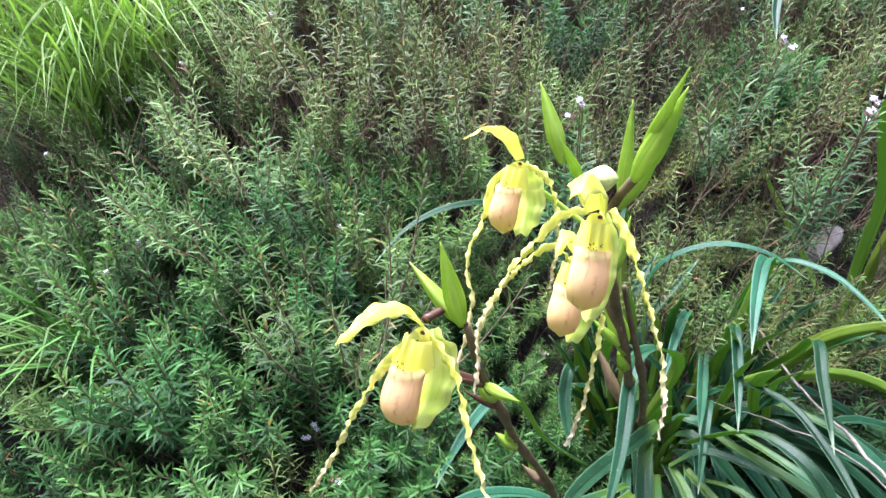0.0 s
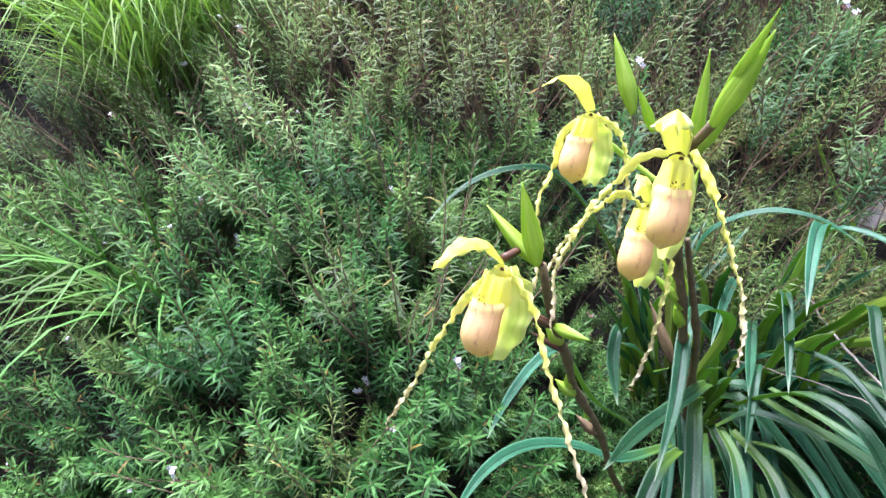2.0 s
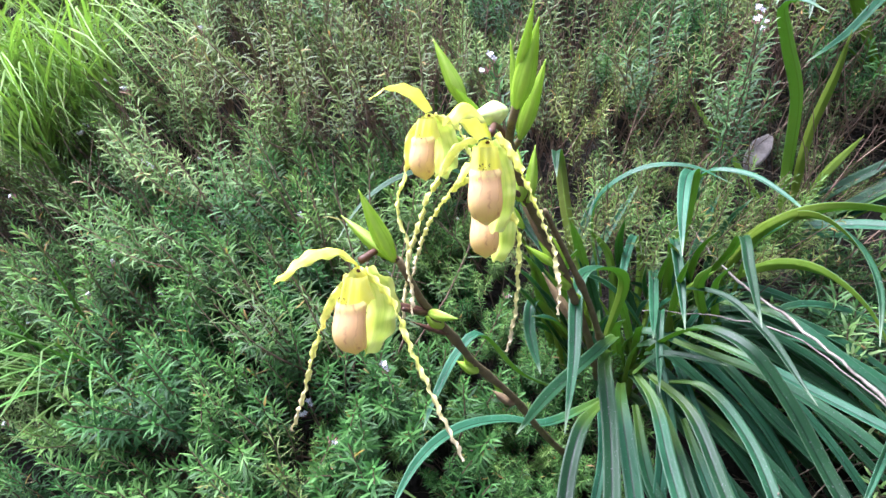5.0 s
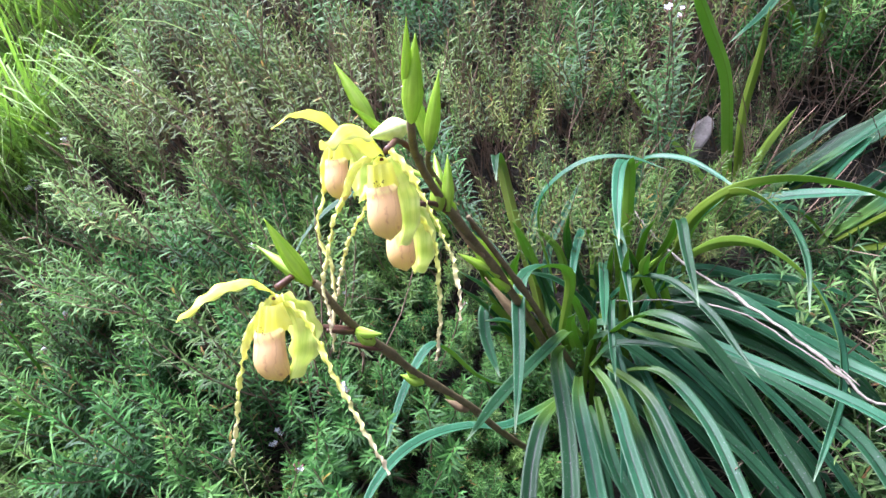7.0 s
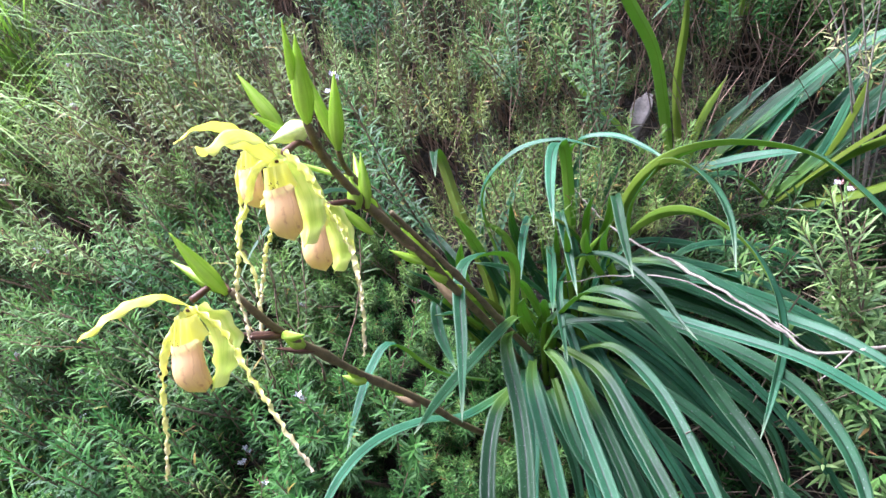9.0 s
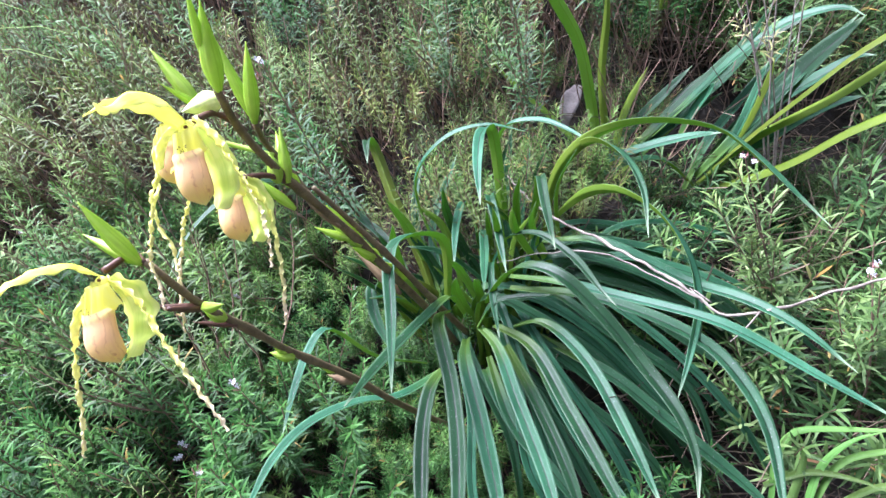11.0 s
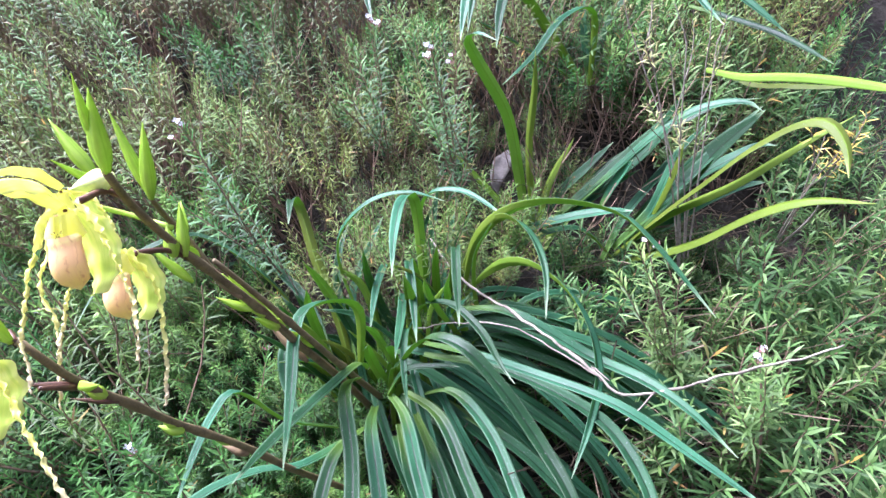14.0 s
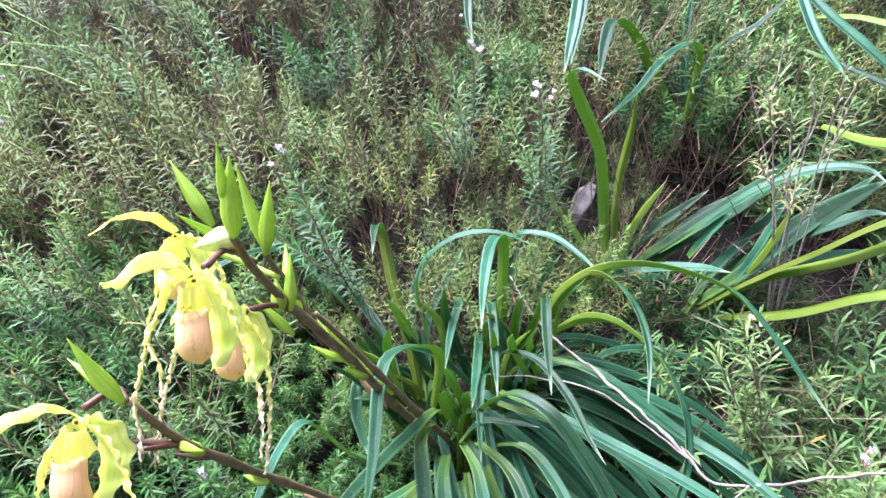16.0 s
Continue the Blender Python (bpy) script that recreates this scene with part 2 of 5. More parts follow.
def pouch_material():
    """Salmon slipper with reddish veins running down it, yellow at the rim and the toe."""
    m, n, l, b = material("salmon_pouch", 0.5, 0.3)
    uv = n.new("ShaderNodeUVMap")
    xyz = n.new("ShaderNodeSeparateXYZ")
    l.new(uv.outputs[0], xyz.inputs[0])
    u, v = xyz.outputs[0], xyz.outputs[1]
    co = n.new("ShaderNodeTexCoord")
    cloud = noise_tex(n, 60, 4, co.outputs["Object"], l)
    streak = noise_tex(n, 1.0, 3, None)
    along = n.new("ShaderNodeMapping")
    along.inputs["Scale"].default_value = (26, 2.0, 1)
    l.new(uv.outputs[0], along.inputs[0])
    l.new(along.outputs[0], streak.inputs["Vector"])
    wob = math_node(n, l, "MULTIPLY", cloud.outputs[0], 0.26)
    comb = math_node(n, l, "SINE", math_node(n, l, "MULTIPLY", math_node(n, l, "ADD", u, wob), 2 * math.pi * 11))
    veins = math_node(n, l, "MULTIPLY", ramp_fac(n, l, comb, 0.70, 1.0), ramp_fac(n, l, streak.outputs[0], 0.42, 0.62))
    body = ramp(n, [(0.0, (0.92, 0.84, 0.30)), (0.07, (0.88, 0.55, 0.27)), (0.40, (0.88, 0.57, 0.26)), (0.70, (0.91, 0.70, 0.22)), (0.95, (0.92, 0.86, 0.20))])
    l.new(math_node(n, l, "ADD", v, math_node(n, l, "MULTIPLY", math_node(n, l, "SUBTRACT", cloud.outputs[0], 0.5), 0.35)), body.inputs[0])
    col = mix(n, l, math_node(n, l, "MULTIPLY", ramp_fac(n, l, streak.outputs[0], 0.50, 0.72), 0.35), body.outputs[0], (0.74, 0.36, 0.22))
    col = mix(n, l, math_node(n, l, "MULTIPLY", veins, 0.60), col, (0.48, 0.20, 0.11))
    l.new(col, b.inputs["Base Color"])
    bump = n.new("ShaderNodeBump")
    bump.inputs["Strength"].default_value, bump.inputs["Distance"].default_value = 0.12, 0.0004
    l.new(comb, bump.inputs["Height"])
    l.new(bump.outputs[0], b.inputs["Normal"])
    translucent(m, n, l, b, (0.95, 0.72, 0.28), 0.2)
    return m


BRACT = petal_material("bract", (0.235, 0.385, 0.018), (0.375, 0.540, 0.055), (0.165, 0.300, 0.012), 0.32, (0.55, 0.78, 0.10), (0.50, 0.62, 0.12))[0]
RIBBON = ribbon_material()
POUCH = pouch_material()
SPOT = mottled("dark_spots", (0.05, 0.02, 0.01), (0.16, 0.07, 0.02), 90, 0.6)

# ---- building tools ----
def part(name, mesh, materials, parent=None, label=""):
    """Links a mesh as one object, under a thing or under a part."""
    for mt in (materials if isinstance(materials, (list, tuple)) else [materials]):
        mesh.materials.append(mt)
    ob = new(name, mesh)
    if parent is not None:
        ob.parent = parent
    return tagged(ob, label)


def empty(name, at=(0, 0, 0)):
    ob = new(name)
    ob.empty_display_size = 0.05
    ob.location = at
    return ob


def smooth_curve(pts, count):
    """Points evenly spread on a centripetal Catmull-Rom curve through pts."""
    p = [np.array(q, float) for q in pts]
    p = [2 * p[0] - p[1]] + p + [2 * p[-1] - p[-2]]
    out = []
    for i in range(1, len(p) - 2):
        a, b, c, d = p[i - 1:i + 3]
        t0 = 0.0
        t1 = t0 + max(np.linalg.norm(b - a), 1e-6) ** 0.5
        t2 = t1 + max(np.linalg.norm(c - b), 1e-6) ** 0.5
        t3 = t2 + max(np.linalg.norm(d - c), 1e-6) ** 0.5
        for t in np.linspace(t1, t2, 14, endpoint=(i == len(p) - 3)):
            a1 = (t1 - t) / (t1 - t0) * a + (t - t0) / (t1 - t0) * b
            a2 = (t2 - t) / (t2 - t1) * b + (t - t1) / (t2 - t1) * c
            a3 = (t3 - t) / (t3 - t2) * c + (t - t2) / (t3 - t2) * d
            b1 = (t2 - t) / (t2 - t0) * a1 + (t - t0) / (t2 - t0) * a2
            b2 = (t3 - t) / (t3 - t1) * a2 + (t - t1) / (t3 - t1) * a3
            out.append((t2 - t) / (t2 - t1) * b1 + (t - t1) / (t2 - t1) * b2)
    out = np.array(out)
    s = np.concatenate([[0], np.cumsum(np.linalg.norm(np.diff(out, axis=0), axis=1))])
    w = np.linspace(0, s[-1], count)
    return np.stack([np.interp(w, s, out[:, k]) for k in range(3)], 1), s[-1]


def unit(v):
    v = np.asarray(v, float)
    return v / max(np.linalg.norm(v), 1e-9)


def tangents(c):
    t = np.gradient(c, axis=0)
    return t / np.linalg.norm(t, axis=1)[:, None]


def bend_side(c, t):
    """The direction across an arching leaf, such that its upper face looks up and out from the bank."""
    up = unit((0.0, -0.45, 1.0))
    top = int(np.argmax(c @ up))
    h = (c[-1] - c[0]) + 1.5 * (c[-1] - c[min(top, len(c) - 3)])
    h = h - up * np.dot(h, up)
    if np.linalg.norm(h) < 0.25 * np.linalg.norm(c[-1] - c[0]):
        h = h + np.array((0.1, -1.0, -0.3)) * np.linalg.norm(c[-1] - c[0]) * 0.5
        h = h - up * np.dot(h, up)
    return unit(np.cross(h, up))


def ribbon_mesh(name, pts, width, profile, fold=0.25, thick=0.0012, side=None, twist=0.0, turns=0.0, ripple=0.0, waves=6, cols=4, rows=26, two=False, roll=0.0):
    """A long thin leaf or petal with a true thickness: upper and lower face, folded along the middle."""
    c, length = smooth_curve(pts, rows)
    t = tangents(c)
    s0 = bend_side(c, t) if side is None else unit(side)
    verts, uvs = [], []
    us = np.array((-1, -0.72, -0.38, -0.07, 0.07, 0.38, 0.72, 1)) if two else np.linspace(-1, 1, cols + 1)
    cols = len(us) - 1
    for layer in (0, 1):
        for i in range(rows):
            v = i / (rows - 1)
            s = unit(s0 - t[i] * np.dot(s0, t[i]))
            n = np.cross(s, t[i])
            a = radians(roll + twist * v) + 2 * math.pi * turns * max(0.0, v - 0.22) ** 1.25
            s, n = s * math.cos(a) + n * math.sin(a), n * math.cos(a) - s * math.sin(a)
            w = 0.5 * width * profile(v)
            for u in us:
                rip = ripple * math.sin(2 * math.pi * waves * v + (1.3 if u > 0 else 0.0)) * abs(u) ** 2
                q = c[i] + s * w * u * math.cos(fold * 0.8) + n * (w * (abs(u) ** (0.62 if two else 1.3)) * math.sin(fold) + rip * width)
                q = q - n * thick * layer * (0.35 + 0.65 * (1 - abs(u)))
                verts.append(q)
                uvs.append(((u + 1) / 2, v))
    faces, mats = [], []
    k = cols + 1
    off = rows * k
    for i in range(rows - 1):
        for j in range(cols):
            a, b, d, e = i * k + j, i * k + j + 1, (i + 1) * k + j + 1, (i + 1) * k + j
            faces.append((a, b, d, e))
            mats.append(0)
            faces.append((off + e, off + d, off + b, off + a))
            mats.append(1 if two else 0)
        a, e = i * k, (i + 1) * k
        faces.append((a, e, off + e, off + a))
        a, e = i * k + cols, (i + 1) * k + cols
        faces.append((e, a, off + a, off + e))
        mats += [0, 0]
    me = bpy.data.meshes.new(name)
    me.from_pydata([tuple(q) for q in verts], [], faces)
    me.polygons.foreach_set("material_index", mats)
    me.polygons.foreach_set("use_smooth", [True] * len(faces))
    lay = me.uv_layers.new(name="UVMap")
    for lp in me.loops:
        lay.data[lp.index].uv = uvs[lp.vertex_index]
    me.update()
    return me


def strap_profile(v):
    """Narrow sheath at the foot, even width, long pointed tip."""
    foot = 0.55 + 0.45 * min(1.0, v / 0.25)
    return foot * max(0.03, 1 - max(0.0, (v - 0.62) / 0.38) ** 2.1)


def blade_profile(v):
    return max(0.03, (0.7 + 0.3 * min(1, v * 5)) * (1 - v ** 2.2))


def tube_mesh(name, pts, radii, sides=8, rows=24, knobs=(), wobble=0.0):
    """A stem of changing radius, with swollen nodes at the given shares of its length."""
    c, length = smooth_curve(pts, rows)
    if wobble:
        c = c + wobble * np.array([tuple(noise.noise_vector(Vector(q) * 45)) for q in c])
    t = tangents(c)
    ref = unit(np.cross(t[0], (0.3, 0.9, 0.2)))
    verts, faces = [], []
    for i in range(rows):
        v = i / (rows - 1)
        ref = unit(ref - t[i] * np.dot(ref, t[i]))
        o = np.cross(t[i], ref)
        r = np.interp(v, np.linspace(0, 1, len(radii)), radii)
        r *= 1 + sum(0.45 * math.exp(-((v - kn) / 0.02) ** 2) for kn in knobs)
        for j in range(sides):
            a = 2 * math.pi * j / sides
            verts.append(tuple(c[i] + r * (ref * math.cos(a) + o * math.sin(a))))
    for i in range(rows - 1):
        for j in range(sides):
            a, b = i * sides + j, i * sides + (j + 1) % sides
            faces.append((a, b, b + sides, a + sides))
    faces.append(tuple(reversed(range(sides))))
    faces.append(tuple(range((rows - 1) * sides, rows * sides)))
    me = bpy.data.meshes.new(name)
    me.from_pydata(verts, [], faces)
    me.polygons.foreach_set("use_smooth", [True] * len(faces))
    me.update()
    return me


def pod_mesh(name, base, tip, width, lean=(0, -1, 0), bow=0.06, sides=12, rows=18, split=0.0):
    """A folded, keeled sheath, pointed at its tip: flattened, with a sharp keel on one side and an open seam on the other."""
    base, tip = np.array(base, float), np.array(tip, float)
    ax = unit(tip - base)
    length = np.linalg.norm(tip - base)
    wide = unit(np.cross(ax, lean))
    deep = np.cross(wide, ax)
    verts, faces = [], []
    for i in range(rows):
        v = i / (rows - 1)
        grow = math.sin(0.5 * math.pi * min(1.0, v / 0.36))
        r = 0.5 * width * (0.34 + 0.66 * grow) * (1 - max(0.0, (v - 0.36) / 0.64) ** 1.4)
        r = max(r, 0.0004)
        mid = base + ax * length * v + deep * bow * length * math.sin(math.pi * v) * 0.5
        for j in range(sides):
            a = 2 * math.pi * j / sides
            x, y = math.cos(a), math.sin(a)
            keel = 1 + 0.8 * max(0, y) ** 6 - 0.55 * max(0, -y) ** 4
            verts.append(tuple(mid + wide * r * x * (1 - 0.25 * abs(y)) + deep * r * 0.50 * y * keel))
    for i in range(rows - 1):
        for j in range(sides):
            a, b = i * sides + j, i * sides + (j + 1) % sides
            faces.append((a, b, b + sides, a + sides))
    faces.append(tuple(reversed(range(sides))))
    faces.append(tuple(range((rows - 1) * sides, rows * sides)))
    me = bpy.data.meshes.new(name)
    me.from_pydata(verts, [], faces)
    me.polygons.foreach_set("use_smooth", [True] * len(faces))
    lay = me.uv_layers.new(name="UVMap")
    for lp in me.loops:
        k = lp.vertex_index
        lay.data[lp.index].uv = (0.5 + 0.5 * math.sin(2 * math.pi * (k % sides) / sides), (k // sides) / (rows - 1))
    me.update()
    return me


def soup(name, verts, faces, smooth=False):
    me = bpy.data.meshes.new(name)
    me.from_pydata([tuple(v) for v in verts], [], faces)
    if smooth:
        me.polygons.foreach_set("use_smooth", [True] * len(faces))
    me.update()
    return me

# ---- the bank ----
def bank(x, y):
    """Height of the ground: a level strip where one walks, then a steep planted bank, then a level top."""
    def soft(v, k=0.08):
        return k * math.log1p(math.exp(max(-40.0, min(40.0, v / k))))
    rise = 1.08 * (soft(y - 0.60) - soft(y - 3.6, 0.3))
    near = max(0.0, 1 - abs(y - 1.6) / 3.0)
    rough = 0.05 * noise.noise((x * 2.1, y * 2.1, 3.0)) + 0.02 * noise.noise((x * 8, y * 8, 9.0))
    hollow = 0.03 * math.exp(-((x - 0.14) / 0.17) ** 2 - ((y - 0.88) / 0.13) ** 2)
    return rise - hollow - 0.06 * x * near + rough * (0.25 + 0.75 * min(1.0, max(0.0, (y - 0.4) * 2)))


def ground_sheet():
    def steps(lo, hi, fine, far):
        inner = list(np.arange(lo, hi + 1e-6, fine))
        out_lo, out_hi, d = [], [], fine
        a, b = lo, hi
        while a > -far:
            d *= 1.5
            a, b = a - d, b + d
            out_lo.append(a), out_hi.append(b)
        return out_lo[::-1] + inner + out_hi
    xs, ys = steps(-2.4, 2.8, 0.05, 400), steps(-0.6, 3.8, 0.05, 400)
    verts = [(x, y, bank(x, y)) for y in ys for x in xs]
    w = len(xs)
    faces = [(j * w + i, j * w + i + 1, (j + 1) * w + i + 1, (j + 1) * w + i) for j in range(len(ys) - 1) for i in range(w - 1)]
    g = part("ground", soup("ground", verts, faces, True), SOIL)
    return tagged(g, "dark mossy soil of a steep overgrown bank", "ground", kind="structure")


ground_sheet()

# ---- shrubs ----
GOLDEN = math.pi * (3 - 5 ** 0.5)


class Foliage:
    """Collects the leaves, twigs and blossoms of one shrub."""

    def __init__(self, rng):
        self.rng, self.lv, self.lf, self.lm, self.sv, self.sf = rng, [], [], [], [], []
        self.tops = []

    def leaf(self, base, way, up, length, width, droop, young=0):
        side = unit(np.cross(way, up))
        nrm = np.cross(side, way)
        a = base + way * length * 0.30 + nrm * length * (0.05 + droop * 0.25)
        b = base + way * length * 0.70 + nrm * length * (0.06 + droop * 0.10)
        tip = base + way * length - nrm * length * droop
        s1, s2, lift = side * width * 0.5, side * width * 0.42, nrm * width * 0.15
        i = len(self.lv)
        self.lv += [base, a + s1 + lift, b + s2 + lift, tip, b - s2 + lift, a - s1 + lift]
        self.lf += [(i, i + 1, i + 5), (i + 1, i + 2, i + 4, i + 5), (i + 2, i + 3, i + 4)]
        self.lm += [young] * 3

    def twig(self, pts, r0, r1, sides=4):
        pts = np.array(pts)
        t = tangents(pts)
        start = len(self.sv)
        ref = unit(np.cross(t[0], (0.2, 0.9, 0.4)))
        n = len(pts)
        for k in range(n):
            ref = unit(ref - t[k] * np.dot(ref, t[k]))
            o = np.cross(t[k], ref)
            r = r0 + (r1 - r0) * k / (n - 1)
            for j in range(sides):
                a = 2 * math.pi * j / sides
                self.sv.append(pts[k] + r * (ref * math.cos(a) + o * math.sin(a)))
        for k in range(n - 1):
            for j in range(sides):
                a, b = start + k * sides + j, start + k * sides + (j + 1) % sides
                self.sf.append((a, b, b + sides, a + sides))

    def shoot(self, base, way, length, leafy=0.75, leaf=0.028, gap=0.0030, width=0.0029):
        """One twig that bends upward, bare below, with spiralled narrow leaves and a tuft at its end."""
        rng = self.rng
        n = 6
        pts, p, d = [np.array(base)], np.array(base), unit(way)
        for k in range(n):
            d = unit(d + np.array((rng.uniform(-.12, .12), rng.uniform(-.14, .08), 0.13)))
            p = p + d * length / n
            pts.append(p)
        pts = np.array(pts)
        self.twig(pts, 0.0017, 0.0009, 3)
        t = tangents(pts)
        s0 = length * (1 - leafy)
        count = int(length * leafy / gap)
        ang = rng.uniform(0, 6.28)
        for i in range(count):
            f = (s0 + (length - s0) * (i + 0.5) / count) / length * n
            k = min(int(f), n - 1)
            q = pts[k] + (pts[k + 1] - pts[k]) * (f - k)
            ax = unit(t[k] + (t[k + 1] - t[k]) * (f - k))
            ref = unit(np.cross(ax, (0.31, 0.2, 0.93)))
            o = np.cross(ax, ref)
            ang += GOLDEN + rng.uniform(-0.25, 0.25)
            rad = ref * math.cos(ang) + o * math.sin(ang)
            top = i / count
            open_ = radians(80 - 48 * top ** 2.8 + rng.uniform(-11, 11))
            way_ = unit(ax * math.cos(open_) + rad * math.sin(open_))
            size = leaf * (0.75 + 0.35 * math.sin(math.pi * min(1, top * 0.9 + 0.12))) * rng.uniform(0.75, 1.2) * (1 - 0.35 * max(0, top - 0.85) / 0.15)
            self.leaf(q, way_, ax, size, width * rng.uniform(0.8, 1.2), rng.uniform(-0.10, 0.09), 1 if top > rng.uniform(0.45, 0.95) else 0)
        self.tops.append((pts[-1], t[-1]))
        return pts[-1], t[-1]

    def bush(self, stems, height, spread, leafy, **kw):
        rng = self.rng
        for s in range(stems):
            a = 2 * math.pi * (s + rng.random()) / stems
            lean = spread * rng.uniform(0.35, 1.0)
            foot = np.array((math.cos(a) * 0.02, math.sin(a) * 0.02, -0.03))
            fork = np.array((math.cos(a) * lean * 0.6, math.sin(a) * lean * 0.6 - 0.02, height * rng.uniform(0.22, 0.42)))
            mid = (foot + fork) * 0.5 + np.array((rng.uniform(-.02, .02), rng.uniform(-.02, .02), -0.01))
            c, _ = smooth_curve([foot, mid, fork], 6)
            self.twig(c, 0.0035, 0.002, 5)
            for b in range(rng.choice((3, 4, 4, 5))):
                a2 = a + rng.uniform(-1.2, 1.2)
                out = rng.uniform(0.12, 0.75)
                way = (math.cos(a2) * out, math.sin(a2) * out - 0.18, 0.85)
                self.shoot(fork + np.array((rng.uniform(-.01, .01), rng.uniform(-.01, .01), rng.uniform(-.05, .01))), way, height * rng.uniform(0.45, 0.80), leafy * rng.uniform(0.8, 1.1), **kw)


def blossom_mesh(rng):
    """A head of two to four small white flowers, each of four spread petals."""
    v, f = [], []
    for k in range(rng.choice((2, 3, 3, 4))):
        c = np.array((rng.uniform(-.006, .006), rng.uniform(-.006, .006), rng.uniform(0.004, .011)))
        nrm = unit((rng.uniform(-.6, .6), rng.uniform(-1.0, .1), rng.uniform(0.2, 1)))
        x = unit(np.cross(nrm, (0.3, 0.5, 0.8)))
        y = np.cross(nrm, x)
        for p in range(4):
            a = p * math.pi / 2 + 0.4
            d = x * math.cos(a) + y * math.sin(a)
            e = np.cross(nrm, d)
            i = len(v)
            v += [c, c + d * .0030 + e * .0019 + nrm * .0005, c + d * .0050 + nrm * .0002, c + d * .0030 - e * .0019 + nrm * .0005]
            f += [(i, i + 1, i + 2, i + 3)]
    return soup("blossom", v, f)


def calyx_mesh():
    v, f = [], []
    for k in range(5):
        a = 2 * math.pi * k / 5
        d = np.array((math.cos(a), math.sin(a), 0))
        e = np.array((-math.sin(a), math.cos(a), 0))
        b, t = d * .0012 + np.array((0, 0, -.004)), d * .006 + np.array((0, 0, .007))
        i = len(v)
        m = (b + t) / 2 + d * .002
        v += [b, m + e * .0016, t, m - e * .0016, m + d * .0012]
        f += [(i, i + 1, i + 4), (i + 1, i + 2, i + 4), (i + 2, i + 3, i + 4), (i + 3, i, i + 4)]
    return soup("calyx", v, f)


CALYX_MESH = calyx_mesh()
CALYX_MESH.materials.append(CALYX)
BLOSSOMS = [blossom_mesh(random.Random(40 + i)) for i in range(3)]
for b_me in BLOSSOMS:
    b_me.materials.append(WHITE_PETAL)


def shrub(seed, label, stems, height, spread, leafy, mats, flowers, group, bark=None, **kw):
    rng = random.Random(seed)
    fol = Foliage(rng)
    fol.bush(stems, height, spread, leafy, **kw)
    root = empty("shrub")
    tagged(root, label, "shrub", group)
    part("branchwork", soup("shrub_stems", fol.sv, fol.sf, True), bark or BARK, root)
    tagged(part("foliage", soup("shrub_foliage", fol.lv, fol.lf, True), mats, root), kind="stuff").data.polygons.foreach_set("material_index", fol.lm)
    for q, t in sorted(fol.tops, key=lambda r: -r[0][2])[:flowers]:
        rot = Vector(t).to_track_quat("Z", "Y").to_matrix().to_4x4()
        cal = new("calyx", CALYX_MESH)
        cal.parent, cal.matrix_local = root, Matrix.Translation(q) @ rot
        bl = new("blossom", rng.choice(BLOSSOMS))
        bl.parent = cal
    return root


GREEN, OLD = "low evergreen shrub with narrow bright green leaves on the bank", "older woody shrub with sparse olive leaves on brown twigs"
FLOWERING = "low green shrub with small white blossoms in pink calyces"
PALE = "soft green shrub with narrow leaves beside the grass, paled for haze"
BROAD = "open shrub with longer recurved grey-green leaves on brown stems"
ON_BANK = "shrubs on the bank"
NEAR, OLIVE, SOFT, WIDE = [SHRUB_LEAF, SHRUB_TIP], [SHRUB_LEAF_DULL, SHRUB_TIP_DULL], [SHRUB_LEAF_HAZED, SHRUB_TIP_HAZED], [SHRUB_LEAF_BROAD, SHRUB_TIP_BROAD]
BROAD_LEAVES = dict(leaf=0.038, gap=0.0048, width=0.0044)
kinds = [
    shrub(1, GREEN, 9, 0.30, 0.15, 0.80, NEAR, 0, ON_BANK, leaf=0.028, gap=0.0030, width=0.0033),
    shrub(2, GREEN, 9, 0.33, 0.15, 0.75, NEAR, 0, ON_BANK, leaf=0.029, gap=0.0031, width=0.0033),
    shrub(3, GREEN, 8, 0.27, 0.17, 0.85, NEAR, 0, ON_BANK, leaf=0.027, gap=0.0030, width=0.0034),
    shrub(4, FLOWERING, 8, 0.32, 0.15, 0.75, NEAR, 1, ON_BANK, leaf=0.028, gap=0.0031, width=0.0033),
    shrub(5, FLOWERING, 7, 0.30, 0.14, 0.80, NEAR, 2, ON_BANK, leaf=0.028, gap=0.0031, width=0.0033),
    shrub(6, OLD, 8, 0.38, 0.15, 0.62, OLIVE, 0, ON_BANK, leaf=0.027, gap=0.0044, width=0.0025),
    shrub(7, OLD, 9, 0.42, 0.17, 0.55, OLIVE, 0, ON_BANK, leaf=0.026, gap=0.0048, width=0.0024),
    shrub(8, "small young shrub with narrow green leaves among the strap leaves", 4, 0.17, 0.09, 0.95, NEAR, 0, ON_BANK, leaf=0.024, gap=0.0035, width=0.0035),
    shrub(9, BROAD, 6, 0.30, 0.15, 0.80, WIDE, 0, ON_BANK, **BROAD_LEAVES),
    shrub(10, BROAD, 5, 0.27, 0.16, 0.75, WIDE, 0, ON_BANK, **BROAD_LEAVES),
    shrub(11, PALE, 8, 0.32, 0.16, 0.75, SOFT, 1, ON_BANK, leaf=0.028, gap=0.0038, width=0.0030),
    shrub(12, PALE, 8, 0.36, 0.16, 0.70, SOFT, 1, ON_BANK, leaf=0.027, gap=0.0040, width=0.0028),
]


